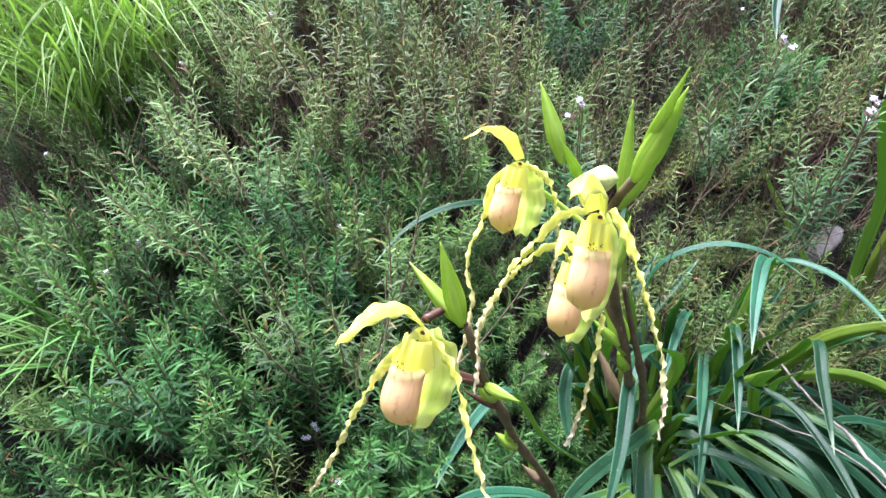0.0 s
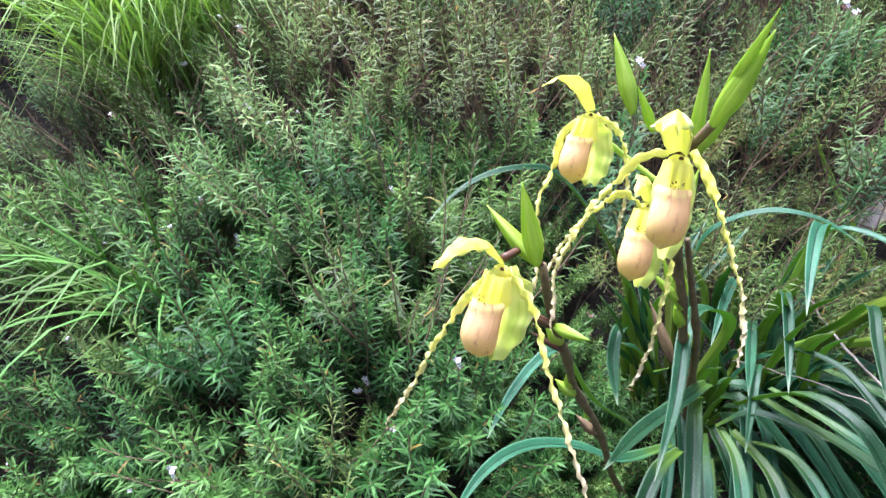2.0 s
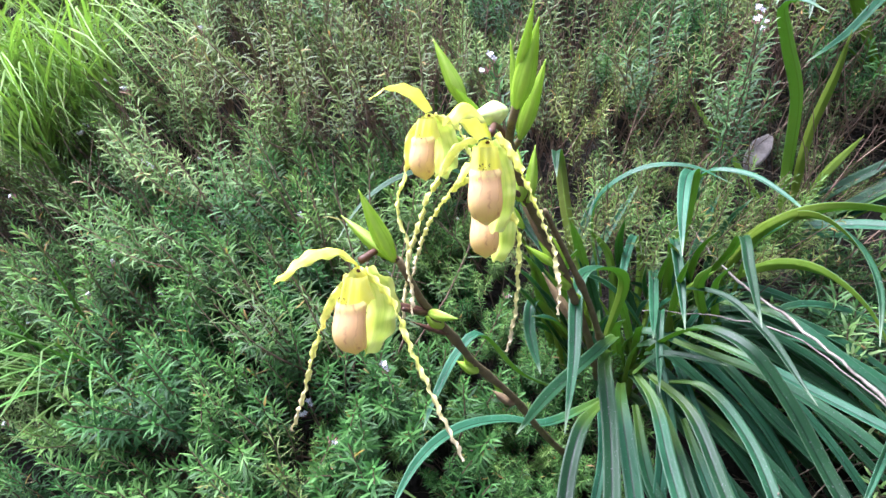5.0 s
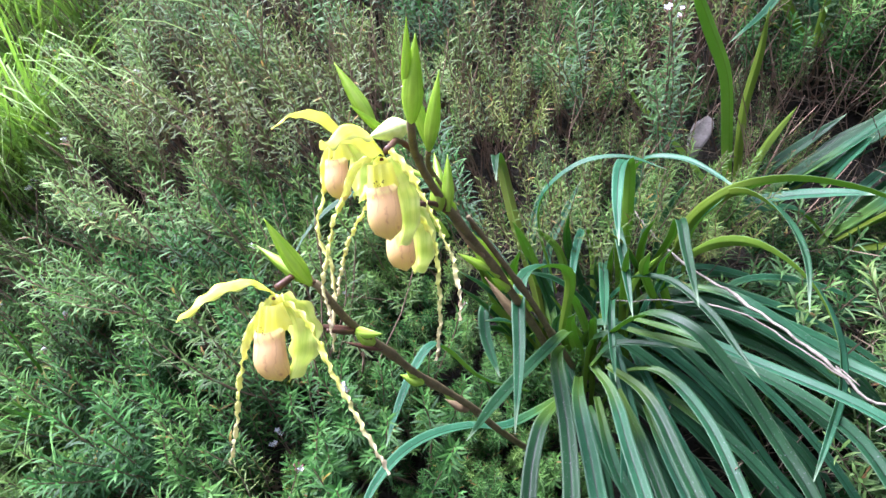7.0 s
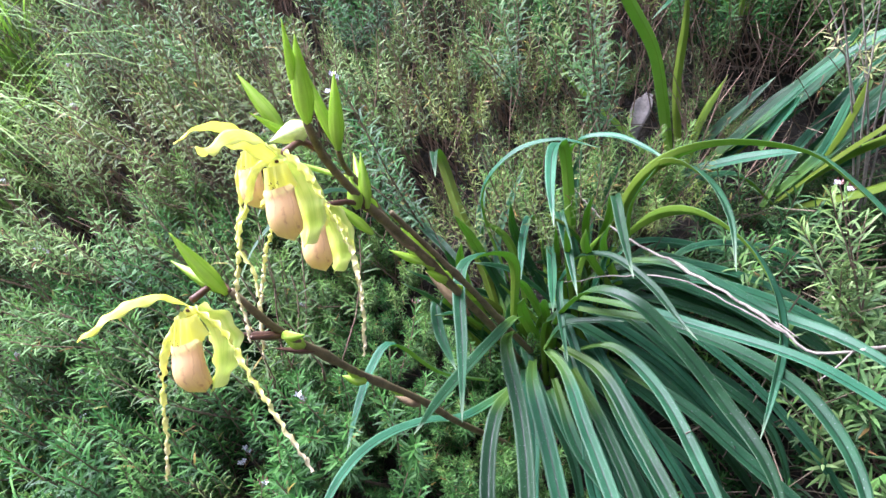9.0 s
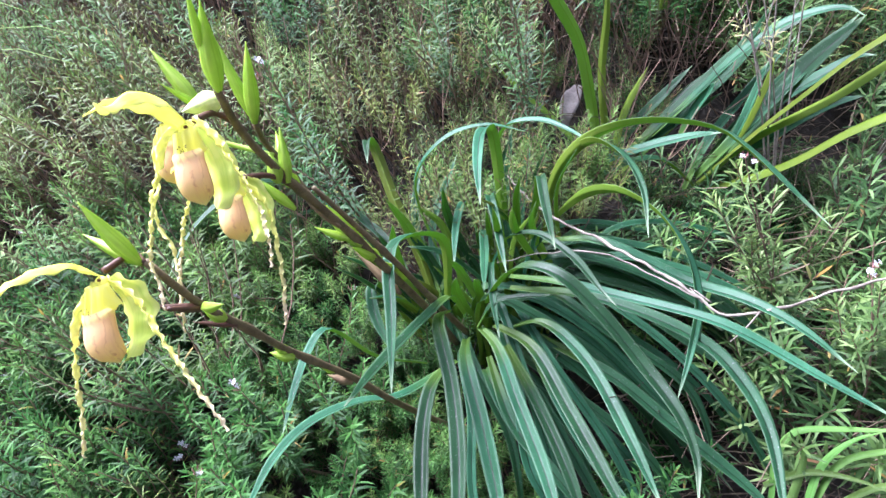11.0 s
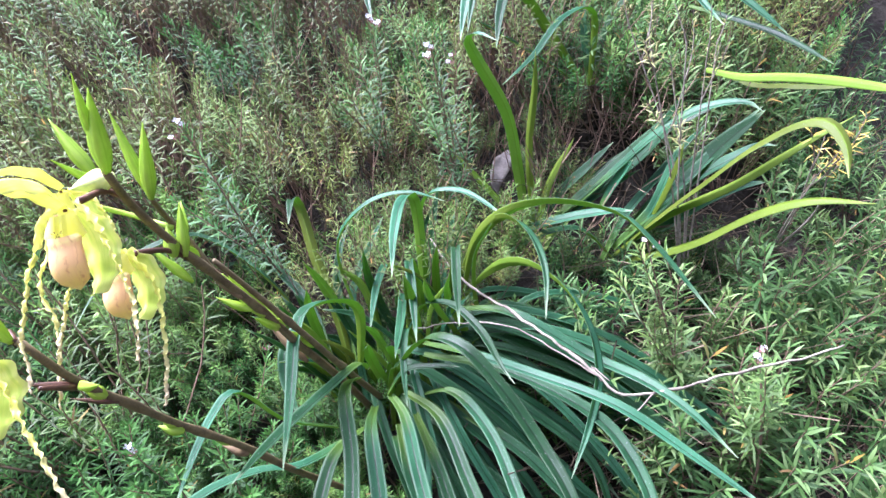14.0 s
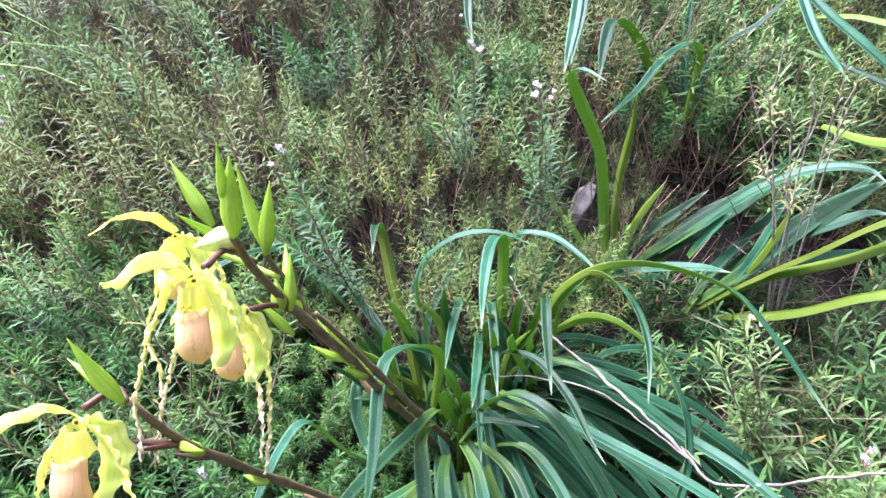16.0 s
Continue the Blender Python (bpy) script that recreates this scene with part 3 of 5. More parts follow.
def plant_shrubs():
    rng = random.Random(11)
    used = set()

    def plant(i, px, py, s, tip=(14, 34)):
        m = pose(px, py, bank(px, py), rng.uniform(*tip), rng.uniform(-14, 14), 0) @ pose(0, 0, 0, 0, 0, rng.uniform(-35, 35))
        if i in used:
            ob = copy_thing(kinds[i], m)
        else:
            used.add(i)
            ob = kinds[i]
            ob.matrix_basis = m
        ob.scale = (s, s, s)

    y = 0.74
    while y < 2.36:
        step = 0.142 if y < 1.7 else 0.165
        x = -0.15 - 0.77 * y
        while x < 0.50 + 0.98 * y:
            px, py = x + rng.uniform(-.05, .05), y + rng.uniform(-.05, .05)
            x += step
            clump = ((px - 0.42) / 0.33) ** 2 + ((py - 0.98) / 0.28) ** 2
            low_gap = 0.60 < px < 0.72 and py < 0.84
            fan = ((px - 1.08) / 0.30) ** 2 + ((py - 1.20) / 0.17) ** 2
            if clump < 0.16 or (low_gap and rng.random() < 0.5) or (fan < 1 and rng.random() < 0.25):
                continue
            if ((px + 0.80) / 0.11) ** 2 + ((py - 1.08) / 0.07) ** 2 < 1:
                continue
            bare = ((px - 0.86) / 0.26) ** 2 + ((py - 1.33) / 0.17) ** 2
            if bare < 1 and rng.random() < 0.15:
                continue
            grassy = -1.35 < px < -0.56 and 1.44 < py < 2.6
            if grassy and rng.random() < 0.62:
                continue
            if ((px + 0.86) / 0.24) ** 2 + ((py - 1.42) / 0.13) ** 2 < 1 and rng.random() < 0.5:
                continue
            old = 0.04 + 0.72 * max(0, min(1, (py - 1.22) / 0.40))
            s = rng.uniform(0.80, 1.2)
            if px > 0.55 and py < 1.35:
                i = rng.choice((8, 9))
            elif px > 0.55 and py < 1.60:
                i = rng.choice((8, 9, 5, 6, 2))
            elif px < -0.35 and py > 1.27:
                i = rng.choice((10, 11))
            elif rng.random() < old:
                i = rng.choice((5, 6, 6, 11))
            else:
                i = rng.choice((0, 0, 1, 1, 2, 2, 3, 4))
            if clump < 1 and px < 0.32:
                i, s = 2, s * 0.72
            elif low_gap or (clump < 1 and py < 1.1):
                i = 7
            elif 0.2 < px < 0.75 and 1.1 <= py < 1.5:
                i, s = rng.choice((5, 6, 6, 7)), s * 0.8
            elif fan < 1 or bare < 1:
                i, s = rng.choice((7, 9, 6)), s * 0.58
            if ((px - 0.10) / 0.18) ** 2 + ((py - 0.89) / 0.12) ** 2 < 1:
                i, s = rng.choice((0, 1, 2)), rng.uniform(0.45, 0.6)
            if ((px - 0.04) / 0.22) ** 2 + ((py - 1.22) / 0.13) ** 2 < 1:
                s *= 0.62
            if ((px - 0.80) / 0.11) ** 2 + ((py - 1.29) / 0.11) ** 2 < 1:
                continue
            plant(i, px, py, s)
        y += step * 0.85
    for px, py, s in ((1.30, 1.38, 0.6), (1.48, 1.30, 0.6), (1.22, 1.44, 0.6), (1.42, 1.18, 0.6), (1.58, 1.20, 0.8), (1.62, 1.36, 0.7), (0.84, 0.98, 0.7)):
        plant(rng.choice((8, 9)), px, py, s, (25, 25))
    for px, py, s in ((0.02, 0.90, 0.5), (0.10, 0.86, 0.5), (0.18, 0.88, 0.5), (0.14, 0.94, 0.5), (0.05, 0.82, 0.5), (-0.04, 0.84, 0.55), (0.11, 1.14, 0.55), (0.16, 1.04, 0.6), (0.27, 1.07, 0.6), (0.50, 1.28, 0.8), (0.66, 1.22, 0.8)):
        plant(rng.choice((0, 2)), px, py, s, (25, 25))

    for k in range(16):
        a, r = rng.uniform(0, 6.283), rng.uniform(0.2, 1.0) ** 0.5
        plant(rng.choice((0, 1, 2)), 0.09 + 0.20 * r * math.cos(a), 0.93 + 0.15 * r * math.sin(a), rng.uniform(0.38, 0.52), (20, 34))
    for k in range(26):
        a, r = rng.uniform(0, 6.283), rng.uniform(0.1, 1.0) ** 0.5
        plant(rng.choice((7, 8, 9)), 0.95 + 0.27 * r * math.cos(a), 1.08 + 0.15 * r * math.sin(a), rng.uniform(0.40, 0.60), (20, 40))
    for px, py in ((-0.02, 1.16), (0.06, 1.21), (0.11, 1.26), (-0.20, 1.37), (-0.15, 1.31), (-0.25, 1.32), (-0.17, 1.18), (-0.10, 1.16), (-0.22, 1.22), (-0.09, 1.06), (-0.15, 1.02), (-0.05, 1.26), (0.05, 1.33), (-0.12, 1.42), (-0.02, 1.46)):
        plant(rng.choice((0, 1, 2)), px, py, rng.uniform(0.55, 0.72), (22, 36))
    for px, py in ((-0.80, 1.50), (-0.92, 1.52), (-0.70, 1.47), (-1.02, 1.58), (-0.62, 1.54), (-0.92, 1.33), (-1.00, 1.42), (-0.84, 1.36), (-1.08, 1.48), (-0.90, 1.44), (-0.98, 1.26), (-0.80, 1.24), (-0.72, 1.14), (-0.86, 1.12)):
        plant(rng.choice((10, 11)), px, py, rng.uniform(0.60, 0.82), (20, 36))
    for px, py in ((0.66, 1.30), (0.70, 1.38), (0.76, 1.44), (0.90, 1.40), (0.96, 1.36), (0.60, 1.36), (0.88, 1.30), (0.68, 1.20)):
        plant(rng.choice((5, 6, 9)), px, py, rng.uniform(0.40, 0.55), (20, 40))


plant_shrubs()


def flowering_shrub(top, reach, seed, big=1.0):
    """A shrub that leans out from the bank, with blossoms at the point top; reach: how far behind it is rooted."""
    rng = random.Random(seed)
    fol = Foliage(rng)
    root_at = np.array((top[0] + rng.uniform(-.05, .08), top[1] + reach, 0.0))
    root_at[2] = bank(root_at[0], root_at[1]) - 0.01
    up = np.array(top) - root_at
    c, _ = smooth_curve([(0, 0, -.02), up * 0.5 + np.array((rng.uniform(-.02, .02), -.02, -.04)), up], 12)
    fol.twig(c, 0.003, 0.001, 5)
    for k, share in ((4, 0.8), (5, 0.9), (7, 1.0), (3, 0.8), (6, 0.7)):
        to = up * share + np.array((rng.uniform(-.09, .09), rng.uniform(-.04, .05), rng.uniform(-.05, .02))) if k != 7 else up
        way = to - c[k]
        fol.shoot(c[k], unit(way) - np.array((0, 0, .22)), np.linalg.norm(way), 0.9, 0.029 * big, 0.0034, 0.0034 * big)
    root = tagged(empty("shrub", root_at), FLOWERING, "shrub", "shrubs on the bank")
    part("branchwork", soup("shrub_stems", fol.sv, fol.sf, True), BARK, root)
    tagged(part("foliage", soup("shrub_foliage", fol.lv, fol.lf, True), WIDE if top[0] > 0.5 else NEAR, root), kind="stuff").data.polygons.foreach_set("material_index", fol.lm)
    for k in range(2):
        q = up + np.array((0.012 * k * rng.choice((-1, 1)), -.006 * k, -.012 * k))
        cal = new("calyx", CALYX_MESH)
        cal.parent, cal.matrix_local = root, Matrix.Translation(q) @ pose(0, 0, 0, 25, rng.uniform(-20, 20), 0)
        bl = new("blossom", rng.choice(BLOSSOMS))
        bl.parent = cal


flowering_shrub((0.197, 0.887, 1.161), 0.42, 70)
flowering_shrub((-0.700, 1.391, 1.207), 0.08, 71)
flowering_shrub((-0.500, 1.113, 0.849), 0.06, 72)
flowering_shrub((-0.477, 1.021, 0.786), 0.06, 73)
flowering_shrub((-0.464, 1.088, 0.803), 0.06, 74)
flowering_shrub((-0.496, 1.194, 1.105), 0.15, 75)
flowering_shrub((-0.217, 0.966, 0.630), 0.05, 76)
flowering_shrub((0.803, 0.740, 0.760), 0.16, 77, 1.2)
flowering_shrub((0.880, 0.640, 0.560), 0.16, 82, 1.2)
flowering_shrub((0.622, 0.943, 1.161), 0.40, 78)
flowering_shrub((0.571, 1.122, 1.267), 0.36, 79)
flowering_shrub((0.690, 1.050, 1.150), 0.40, 80)


def dry_shrub(at, seed):
    rng = random.Random(seed)
    fol = Foliage(rng)
    fol.bush(7, 0.34, 0.14, 0.5, leaf=0.022, gap=0.006, width=0.0030)
    root = tagged(empty("shrub", at), "half-dead shrub with pale beige and yellowing leaves", "shrub", "shrubs on the bank")
    part("branchwork", soup("shrub_stems", fol.sv, fol.sf, True), DRY_WOOD, root)
    tagged(part("foliage", soup("shrub_foliage", fol.lv, fol.lf, True), SHRUB_LEAF_DRY, root), kind="stuff")


dry_shrub((1.38, 1.48, bank(1.38, 1.48)), 31)


def tall_dry_shrub(at, tops, seed, mats, label, nodes=(6, 8, 9), gap=0.0050):
    """Long bare upright stems that carry a tuft of leaves at the top of each."""
    rng = random.Random(seed)
    fol = Foliage(rng)
    at = np.array(at)
    for top in tops:
        up = np.array(top) - at
        c, _ = smooth_curve([(0, 0, -.02), up * 0.5 + np.array((rng.uniform(-.03, .03), rng.uniform(-.03, .0), -.01)), up], 10)
        fol.twig(c, 0.0026, 0.0011, 5)
        for k in nodes:
            way = unit(c[k] - c[k - 1]) + np.array((rng.uniform(-.9, .9), rng.uniform(-.7, .3), rng.uniform(-.2, .3)))
            fol.shoot(c[k], way, rng.uniform(0.05, 0.12), 0.85, 0.023, gap * 0.8, 0.0028)
    root = tagged(empty("shrub", at), label, "shrub", "shrubs on the bank")
    part("branchwork", soup("shrub_stems", fol.sv, fol.sf, True), DRY_WOOD, root)
    tagged(part("foliage", soup("shrub_foliage", fol.lv, fol.lf, True), mats, root), kind="stuff").data.polygons.foreach_set("material_index", fol.lm)


tall_dry_shrub((1.02, 1.06, 0.50), [(1.005, 0.901, 1.062), (1.048, 0.921, 0.997), (1.103, 0.904, 0.969), (1.014, 0.966, 1.090), (1.139, 0.903, 1.007), (1.040, 0.853, 1.026)], 33, [SHRUB_LEAF_DRY, SHRUB_TIP_HAZED], "tall half-dry shrub with beige leaves on bare stems")
tall_dry_shrub((1.22, 1.00, 0.55), [(1.163, 0.765, 0.768), (1.188, 0.763, 0.745), (1.180, 0.782, 0.735)], 34, [YELLOW_LEAF, YELLOW_LEAF], "low shrub sprig with bright yellow dying leaves", (8, 9), 0.0085)

# ---- strap-leaved plants ----
def leaf_of(plant, broad=0.86):
    def leaf(width, *pts, turn=0.0, fold=0.52, flip=False, roll=0.0):
        side = None
        if flip:
            c, _ = smooth_curve(pts, 30)
            side = -bend_side(c, tangents(c))
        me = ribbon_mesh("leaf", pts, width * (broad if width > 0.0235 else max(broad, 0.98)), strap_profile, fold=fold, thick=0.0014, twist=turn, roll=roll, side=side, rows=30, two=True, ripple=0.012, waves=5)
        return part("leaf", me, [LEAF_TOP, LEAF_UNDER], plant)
    return leaf


orchid = tagged(empty("orchid_plant"), "large clump of long arching blue-green strap leaves, some kinked over", "orchid plant")
leaf = leaf_of(orchid, 0.76)
leaf(0.0225, (0.461, 1.041, 0.677), (0.495, 1.001, 0.826), (0.507, 0.963, 0.931), (0.485, 0.935, 0.935), (0.443, 0.859, 0.899), (0.407, 0.780, 0.850))
leaf(0.0180, (0.406, 1.045, 0.663), (0.442, 1.087, 0.766), (0.433, 1.078, 0.809), (0.395, 1.016, 0.791), (0.350, 0.935, 0.739))
leaf(0.0180, (0.456, 1.039, 0.667), (0.467, 0.986, 0.793), (0.461, 0.958, 0.824), (0.443, 0.896, 0.793), (0.408, 0.797, 0.731))
leaf(0.0180, (0.501, 1.038, 0.685), (0.529, 0.906, 0.797), (0.532, 0.863, 0.837), (0.503, 0.788, 0.811), (0.462, 0.680, 0.770))
leaf(0.0180, (0.403, 0.992, 0.654), (0.436, 1.007, 0.733), (0.436, 1.003, 0.759), (0.408, 0.928, 0.737), (0.369, 0.826, 0.711))
leaf(0.0135, (0.419, 0.958, 0.655), (0.410, 0.904, 0.724), (0.381, 0.838, 0.695), (0.358, 0.787, 0.643))
leaf(0.0210, (0.313, 0.891, 0.701), (0.341, 0.850, 0.804), (0.313, 0.820, 0.836), (0.269, 0.783, 0.848), (0.251, 0.756, 0.834), (0.220, 0.673, 0.774), (0.186, 0.607, 0.713))
leaf(.028, (0.320, 0.859, 0.702), (0.314, 0.834, 0.722), (0.261, 0.769, 0.727), (0.186, 0.686, 0.725), (0.129, 0.601, 0.727))
leaf(.032, (0.305, 0.839, 0.698), (0.282, 0.784, 0.712), (0.259, 0.698, 0.646), (0.233, 0.618, 0.601), (0.196, 0.530, 0.561), (0.178, 0.489, 0.555))
leaf(.034, (0.312, 0.826, 0.647), (0.296, 0.775, 0.642), (0.276, 0.681, 0.588), (0.253, 0.579, 0.541), (0.235, 0.522, 0.509))
leaf(.032, (0.273, 0.797, 0.635), (0.233, 0.750, 0.634), (0.200, 0.697, 0.610), (0.165, 0.618, 0.564), (0.144, 0.561, 0.532))
leaf(.030, (0.341, 0.843, 0.648), (0.349, 0.796, 0.629), (0.337, 0.712, 0.579), (0.318, 0.584, 0.511), (0.296, 0.516, 0.478))
leaf(.030, (0.366, 0.857, 0.636), (0.399, 0.793, 0.605), (0.398, 0.684, 0.541), (0.393, 0.587, 0.485), (0.387, 0.515, 0.441))
leaf(.028, (0.391, 0.860, 0.618), (0.435, 0.823, 0.620), (0.459, 0.736, 0.577), (0.448, 0.616, 0.503), (0.433, 0.531, 0.447))
leaf(.028, (0.368, 0.829, 0.607), (0.368, 0.749, 0.534), (0.356, 0.641, 0.470), (0.339, 0.579, 0.418))
leaf(.028, (0.336, 0.851, 0.592), (0.322, 0.759, 0.510), (0.343, 0.680, 0.451), (0.362, 0.612, 0.398))
leaf(.026, (0.405, 0.834, 0.564), (0.401, 0.722, 0.488), (0.405, 0.636, 0.436), (0.414, 0.565, 0.404))
leaf(.030, (0.372, 0.866, 0.674), (0.393, 0.829, 0.707), (0.428, 0.789, 0.732), (0.464, 0.729, 0.720), (0.488, 0.680, 0.661), (0.503, 0.629, 0.589), (0.505, 0.564, 0.538), (0.492, 0.526, 0.501), (0.461, 0.491, 0.469))
leaf(0.0150, (0.433, 0.952, 0.721), (0.453, 0.886, 0.758), (0.485, 0.829, 0.758), (0.501, 0.747, 0.727), (0.496, 0.657, 0.696), (0.499, 0.631, 0.680))
leaf(0.0180, (0.509, 1.056, 0.678), (0.567, 0.953, 0.799), (0.596, 0.887, 0.845), (0.616, 0.816, 0.862), (0.620, 0.737, 0.839), (0.601, 0.668, 0.799), (0.563, 0.614, 0.754), roll=125, turn=-125)
leaf(0.0200, (0.526, 1.035, 0.687), (0.572, 0.959, 0.745), (0.606, 0.899, 0.771), (0.636, 0.842, 0.767), (0.662, 0.775, 0.722), (0.662, 0.729, 0.663), (0.638, 0.692, 0.605), (0.585, 0.652, 0.558), (0.524, 0.602, 0.533), roll=125, turn=-125)
leaf(0.0220, (0.536, 1.032, 0.683), (0.572, 0.906, 0.822), (0.617, 0.837, 0.865), (0.673, 0.799, 0.866), (0.725, 0.756, 0.846), (0.759, 0.713, 0.819), (0.768, 0.671, 0.781), (0.773, 0.614, 0.723), (0.771, 0.563, 0.682), roll=125, turn=-125)
leaf(0.0160, (0.342, 1.018, 0.724), (0.357, 1.036, 0.893), (0.432, 1.007, 0.944), (0.504, 0.975, 0.940), (0.559, 0.939, 0.905))
leaf(0.0170, (0.468, 1.062, 0.682), (0.515, 1.038, 0.861), (0.541, 0.997, 0.920), (0.587, 0.947, 0.914), (0.611, 0.885, 0.885), (0.624, 0.834, 0.855))
leaf(.030, (0.296, 0.963, 0.688), (0.305, 1.005, 0.780), (0.305, 1.050, 0.878), (0.312, 1.090, 0.981), (0.307, 1.079, 0.995), (0.285, 0.990, 0.961))
leaf(.018, (0.305, 0.961, 0.684), (0.328, 1.064, 0.819), (0.361, 1.104, 0.874), (0.391, 1.129, 0.909))
leaf(.018, (0.315, 0.958, 0.680), (0.349, 1.053, 0.787), (0.412, 1.091, 0.853), (0.461, 1.117, 0.899))
leaf(.020, (0.268, 0.950, 0.705), (0.261, 1.048, 0.803), (0.233, 1.118, 0.859), (0.206, 1.158, 0.923))
leaf(.016, (0.468, 1.062, 0.682), (0.505, 1.078, 0.765), (0.565, 1.097, 0.876), (0.592, 1.105, 0.926))
leaf(.018, (0.486, 1.038, 0.679), (0.533, 1.061, 0.755), (0.582, 1.084, 0.832), (0.603, 1.088, 0.860))
leaf(0.0130, (0.337, 0.844, 0.650), (0.378, 0.826, 0.684), (0.421, 0.799, 0.682), (0.456, 0.773, 0.676))
leaf(0.0240, (0.428, 0.893, 0.691), (0.481, 0.800, 0.679), (0.550, 0.709, 0.642), (0.619, 0.606, 0.600), (0.668, 0.520, 0.535), (0.703, 0.439, 0.487))
leaf(.022, (0.507, 0.940, 0.713), (0.579, 0.843, 0.699), (0.656, 0.739, 0.613), (0.693, 0.654, 0.585), (0.713, 0.592, 0.554), (0.726, 0.526, 0.507))
leaf(.030, (0.420, 0.890, 0.673), (0.528, 0.782, 0.631), (0.609, 0.657, 0.558), (0.614, 0.597, 0.519), (0.602, 0.547, 0.478), (0.561, 0.488, 0.429), (0.532, 0.455, 0.404))
leaf(.030, (0.424, 0.868, 0.587), (0.501, 0.754, 0.505), (0.532, 0.694, 0.445), (0.582, 0.590, 0.347), (0.592, 0.546, 0.303))
leaf(.026, (0.285, 0.870, 0.600), (0.176, 0.772, 0.631), (0.126, 0.761, 0.654), (0.076, 0.741, 0.668), (0.033, 0.712, 0.672), (-0.001, 0.674, 0.667), (-0.024, 0.633, 0.658), (-0.037, 0.593, 0.653))
leaf(.022, (0.257, 0.942, 0.686), (0.207, 0.929, 0.766), (0.192, 0.901, 0.733), (0.193, 0.847, 0.675))
leaf(.019, (0.235, 0.920, 0.600), (0.160, 0.900, 0.660), (0.105, 0.894, 0.741), (0.068, 0.868, 0.724), (0.036, 0.833, 0.695), (0.014, 0.798, 0.672), (0.001, 0.767, 0.658))
leaf(.021, (0.255, 1.030, 0.700), (0.210, 1.070, 0.860), (0.110, 1.132, 0.989), (0.056, 1.108, 0.999), (-0.006, 1.079, 0.991), (-0.066, 1.044, 0.961), (-0.111, 1.003, 0.916))
leaf(.018, (0.191, 1.205, 0.806), (0.132, 1.273, 0.896), (0.067, 1.267, 0.885), (0.023, 1.227, 0.852))


def lower_leaves():
    """The many leaves that fall forward and down the bank from the foot of the clump."""
    rng = random.Random(21)
    for k in range(34):
        a = radians(rng.uniform(-105, -5))
        ln = rng.uniform(0.30, 0.50)
        foot = np.array((0.36 + rng.uniform(-.05, .12), 0.97 + rng.uniform(-.05, .05), 0.53 + rng.uniform(-.03, .03)))
        d = np.array((math.cos(a), math.sin(a) * 0.75, 0))
        lift = rng.uniform(-0.03, 0.12)
        p1 = foot + d * ln * 0.18 + np.array((0, 0, lift + 0.04))
        p2 = foot + d * ln * 0.50 + np.array((0, 0, lift * 0.8 - ln * 0.06))
        p3 = foot + d * ln * 0.80 + np.array((rng.uniform(-.03, .03), 0, lift * 0.3 - ln * 0.32))
        p4 = foot + d * ln * 0.98 + np.array((rng.uniform(-.03, .03), 0, -ln * rng.uniform(0.55, 0.8)))
        leaf(rng.uniform(.015, .023), foot, p1, p2, p3, p4, turn=rng.uniform(-12, 12))


def side_leaves():
    """Long leaves that sweep out sideways from the clump."""
    rng = random.Random(23)
    for k in range(18):
        a = radians(rng.uniform(-55, 12))
        ln = rng.uniform(0.36, 0.56)
        foot = np.array((0.42 + rng.uniform(-.05, .10), 0.98 + rng.uniform(-.05, .05), 0.55 + rng.uniform(-.02, .04)))
        d = np.array((math.cos(a), math.sin(a) * 0.8, 0))
        lift = rng.uniform(0.04, 0.12)
        p1 = foot + d * ln * 0.25 + np.array((0, 0, lift + 0.03))
        p2 = foot + d * ln * 0.55 + np.array((0, 0, lift - ln * 0.06))
        p3 = foot + d * ln * 0.85 + np.array((0, -.02, lift * 0.3 - ln * 0.26))
        p4 = foot + d * ln + np.array((0, -.03, -ln * rng.uniform(0.35, 0.55)))
        leaf(rng.uniform(.016, .024), foot, p1, p2, p3, p4, turn=rng.uniform(-15, 15))


def young_leaves():
    """Short upright leaves, yellow-green, round the feet of the flower stalks."""
    rng = random.Random(22)
    for k in range(42):
        foot = np.array((0.35 + rng.uniform(-.10, .20), 0.99 + rng.uniform(-.05, .08), 0.58 + rng.uniform(-.03, .04)))
        ln = rng.uniform(0.13, 0.32)
        d = np.array((rng.uniform(-.55, .3), rng.uniform(-.35, .35), 1.0))
        d = unit(d)
        bend = np.array((rng.uniform(-.06, .06), rng.uniform(-.08, -.01), -.01)) * ln / 0.2
        leaf(rng.uniform(.014, .022), foot, foot + d * ln * 0.4, foot + d * ln * 0.75 + bend * 0.3, foot + d * ln + bend, turn=rng.uniform(-20, 20), flip=rng.random() < 0.2)
    for k in range(16):
        foot = np.array((0.27 + rng.uniform(-.03, .06), 1.00 + rng.uniform(-.04, .05), 0.60 + rng.uniform(-.03, .03)))
        ln = rng.uniform(0.16, 0.30)
        d = unit((rng.uniform(-.42, -.02), rng.uniform(-.35, .1), 1.0))
        bend = np.array((rng.uniform(-.05, .02), rng.uniform(-.05, 0), -.01))
        leaf(rng.uniform(.016, .024), foot, foot + d * ln * 0.4, foot + d * ln * 0.75 + bend * 0.3, foot + d * ln + bend, turn=rng.uniform(-20, 20), flip=rng.random() < 0.2)


lower_leaves()
side_leaves()
young_leaves()

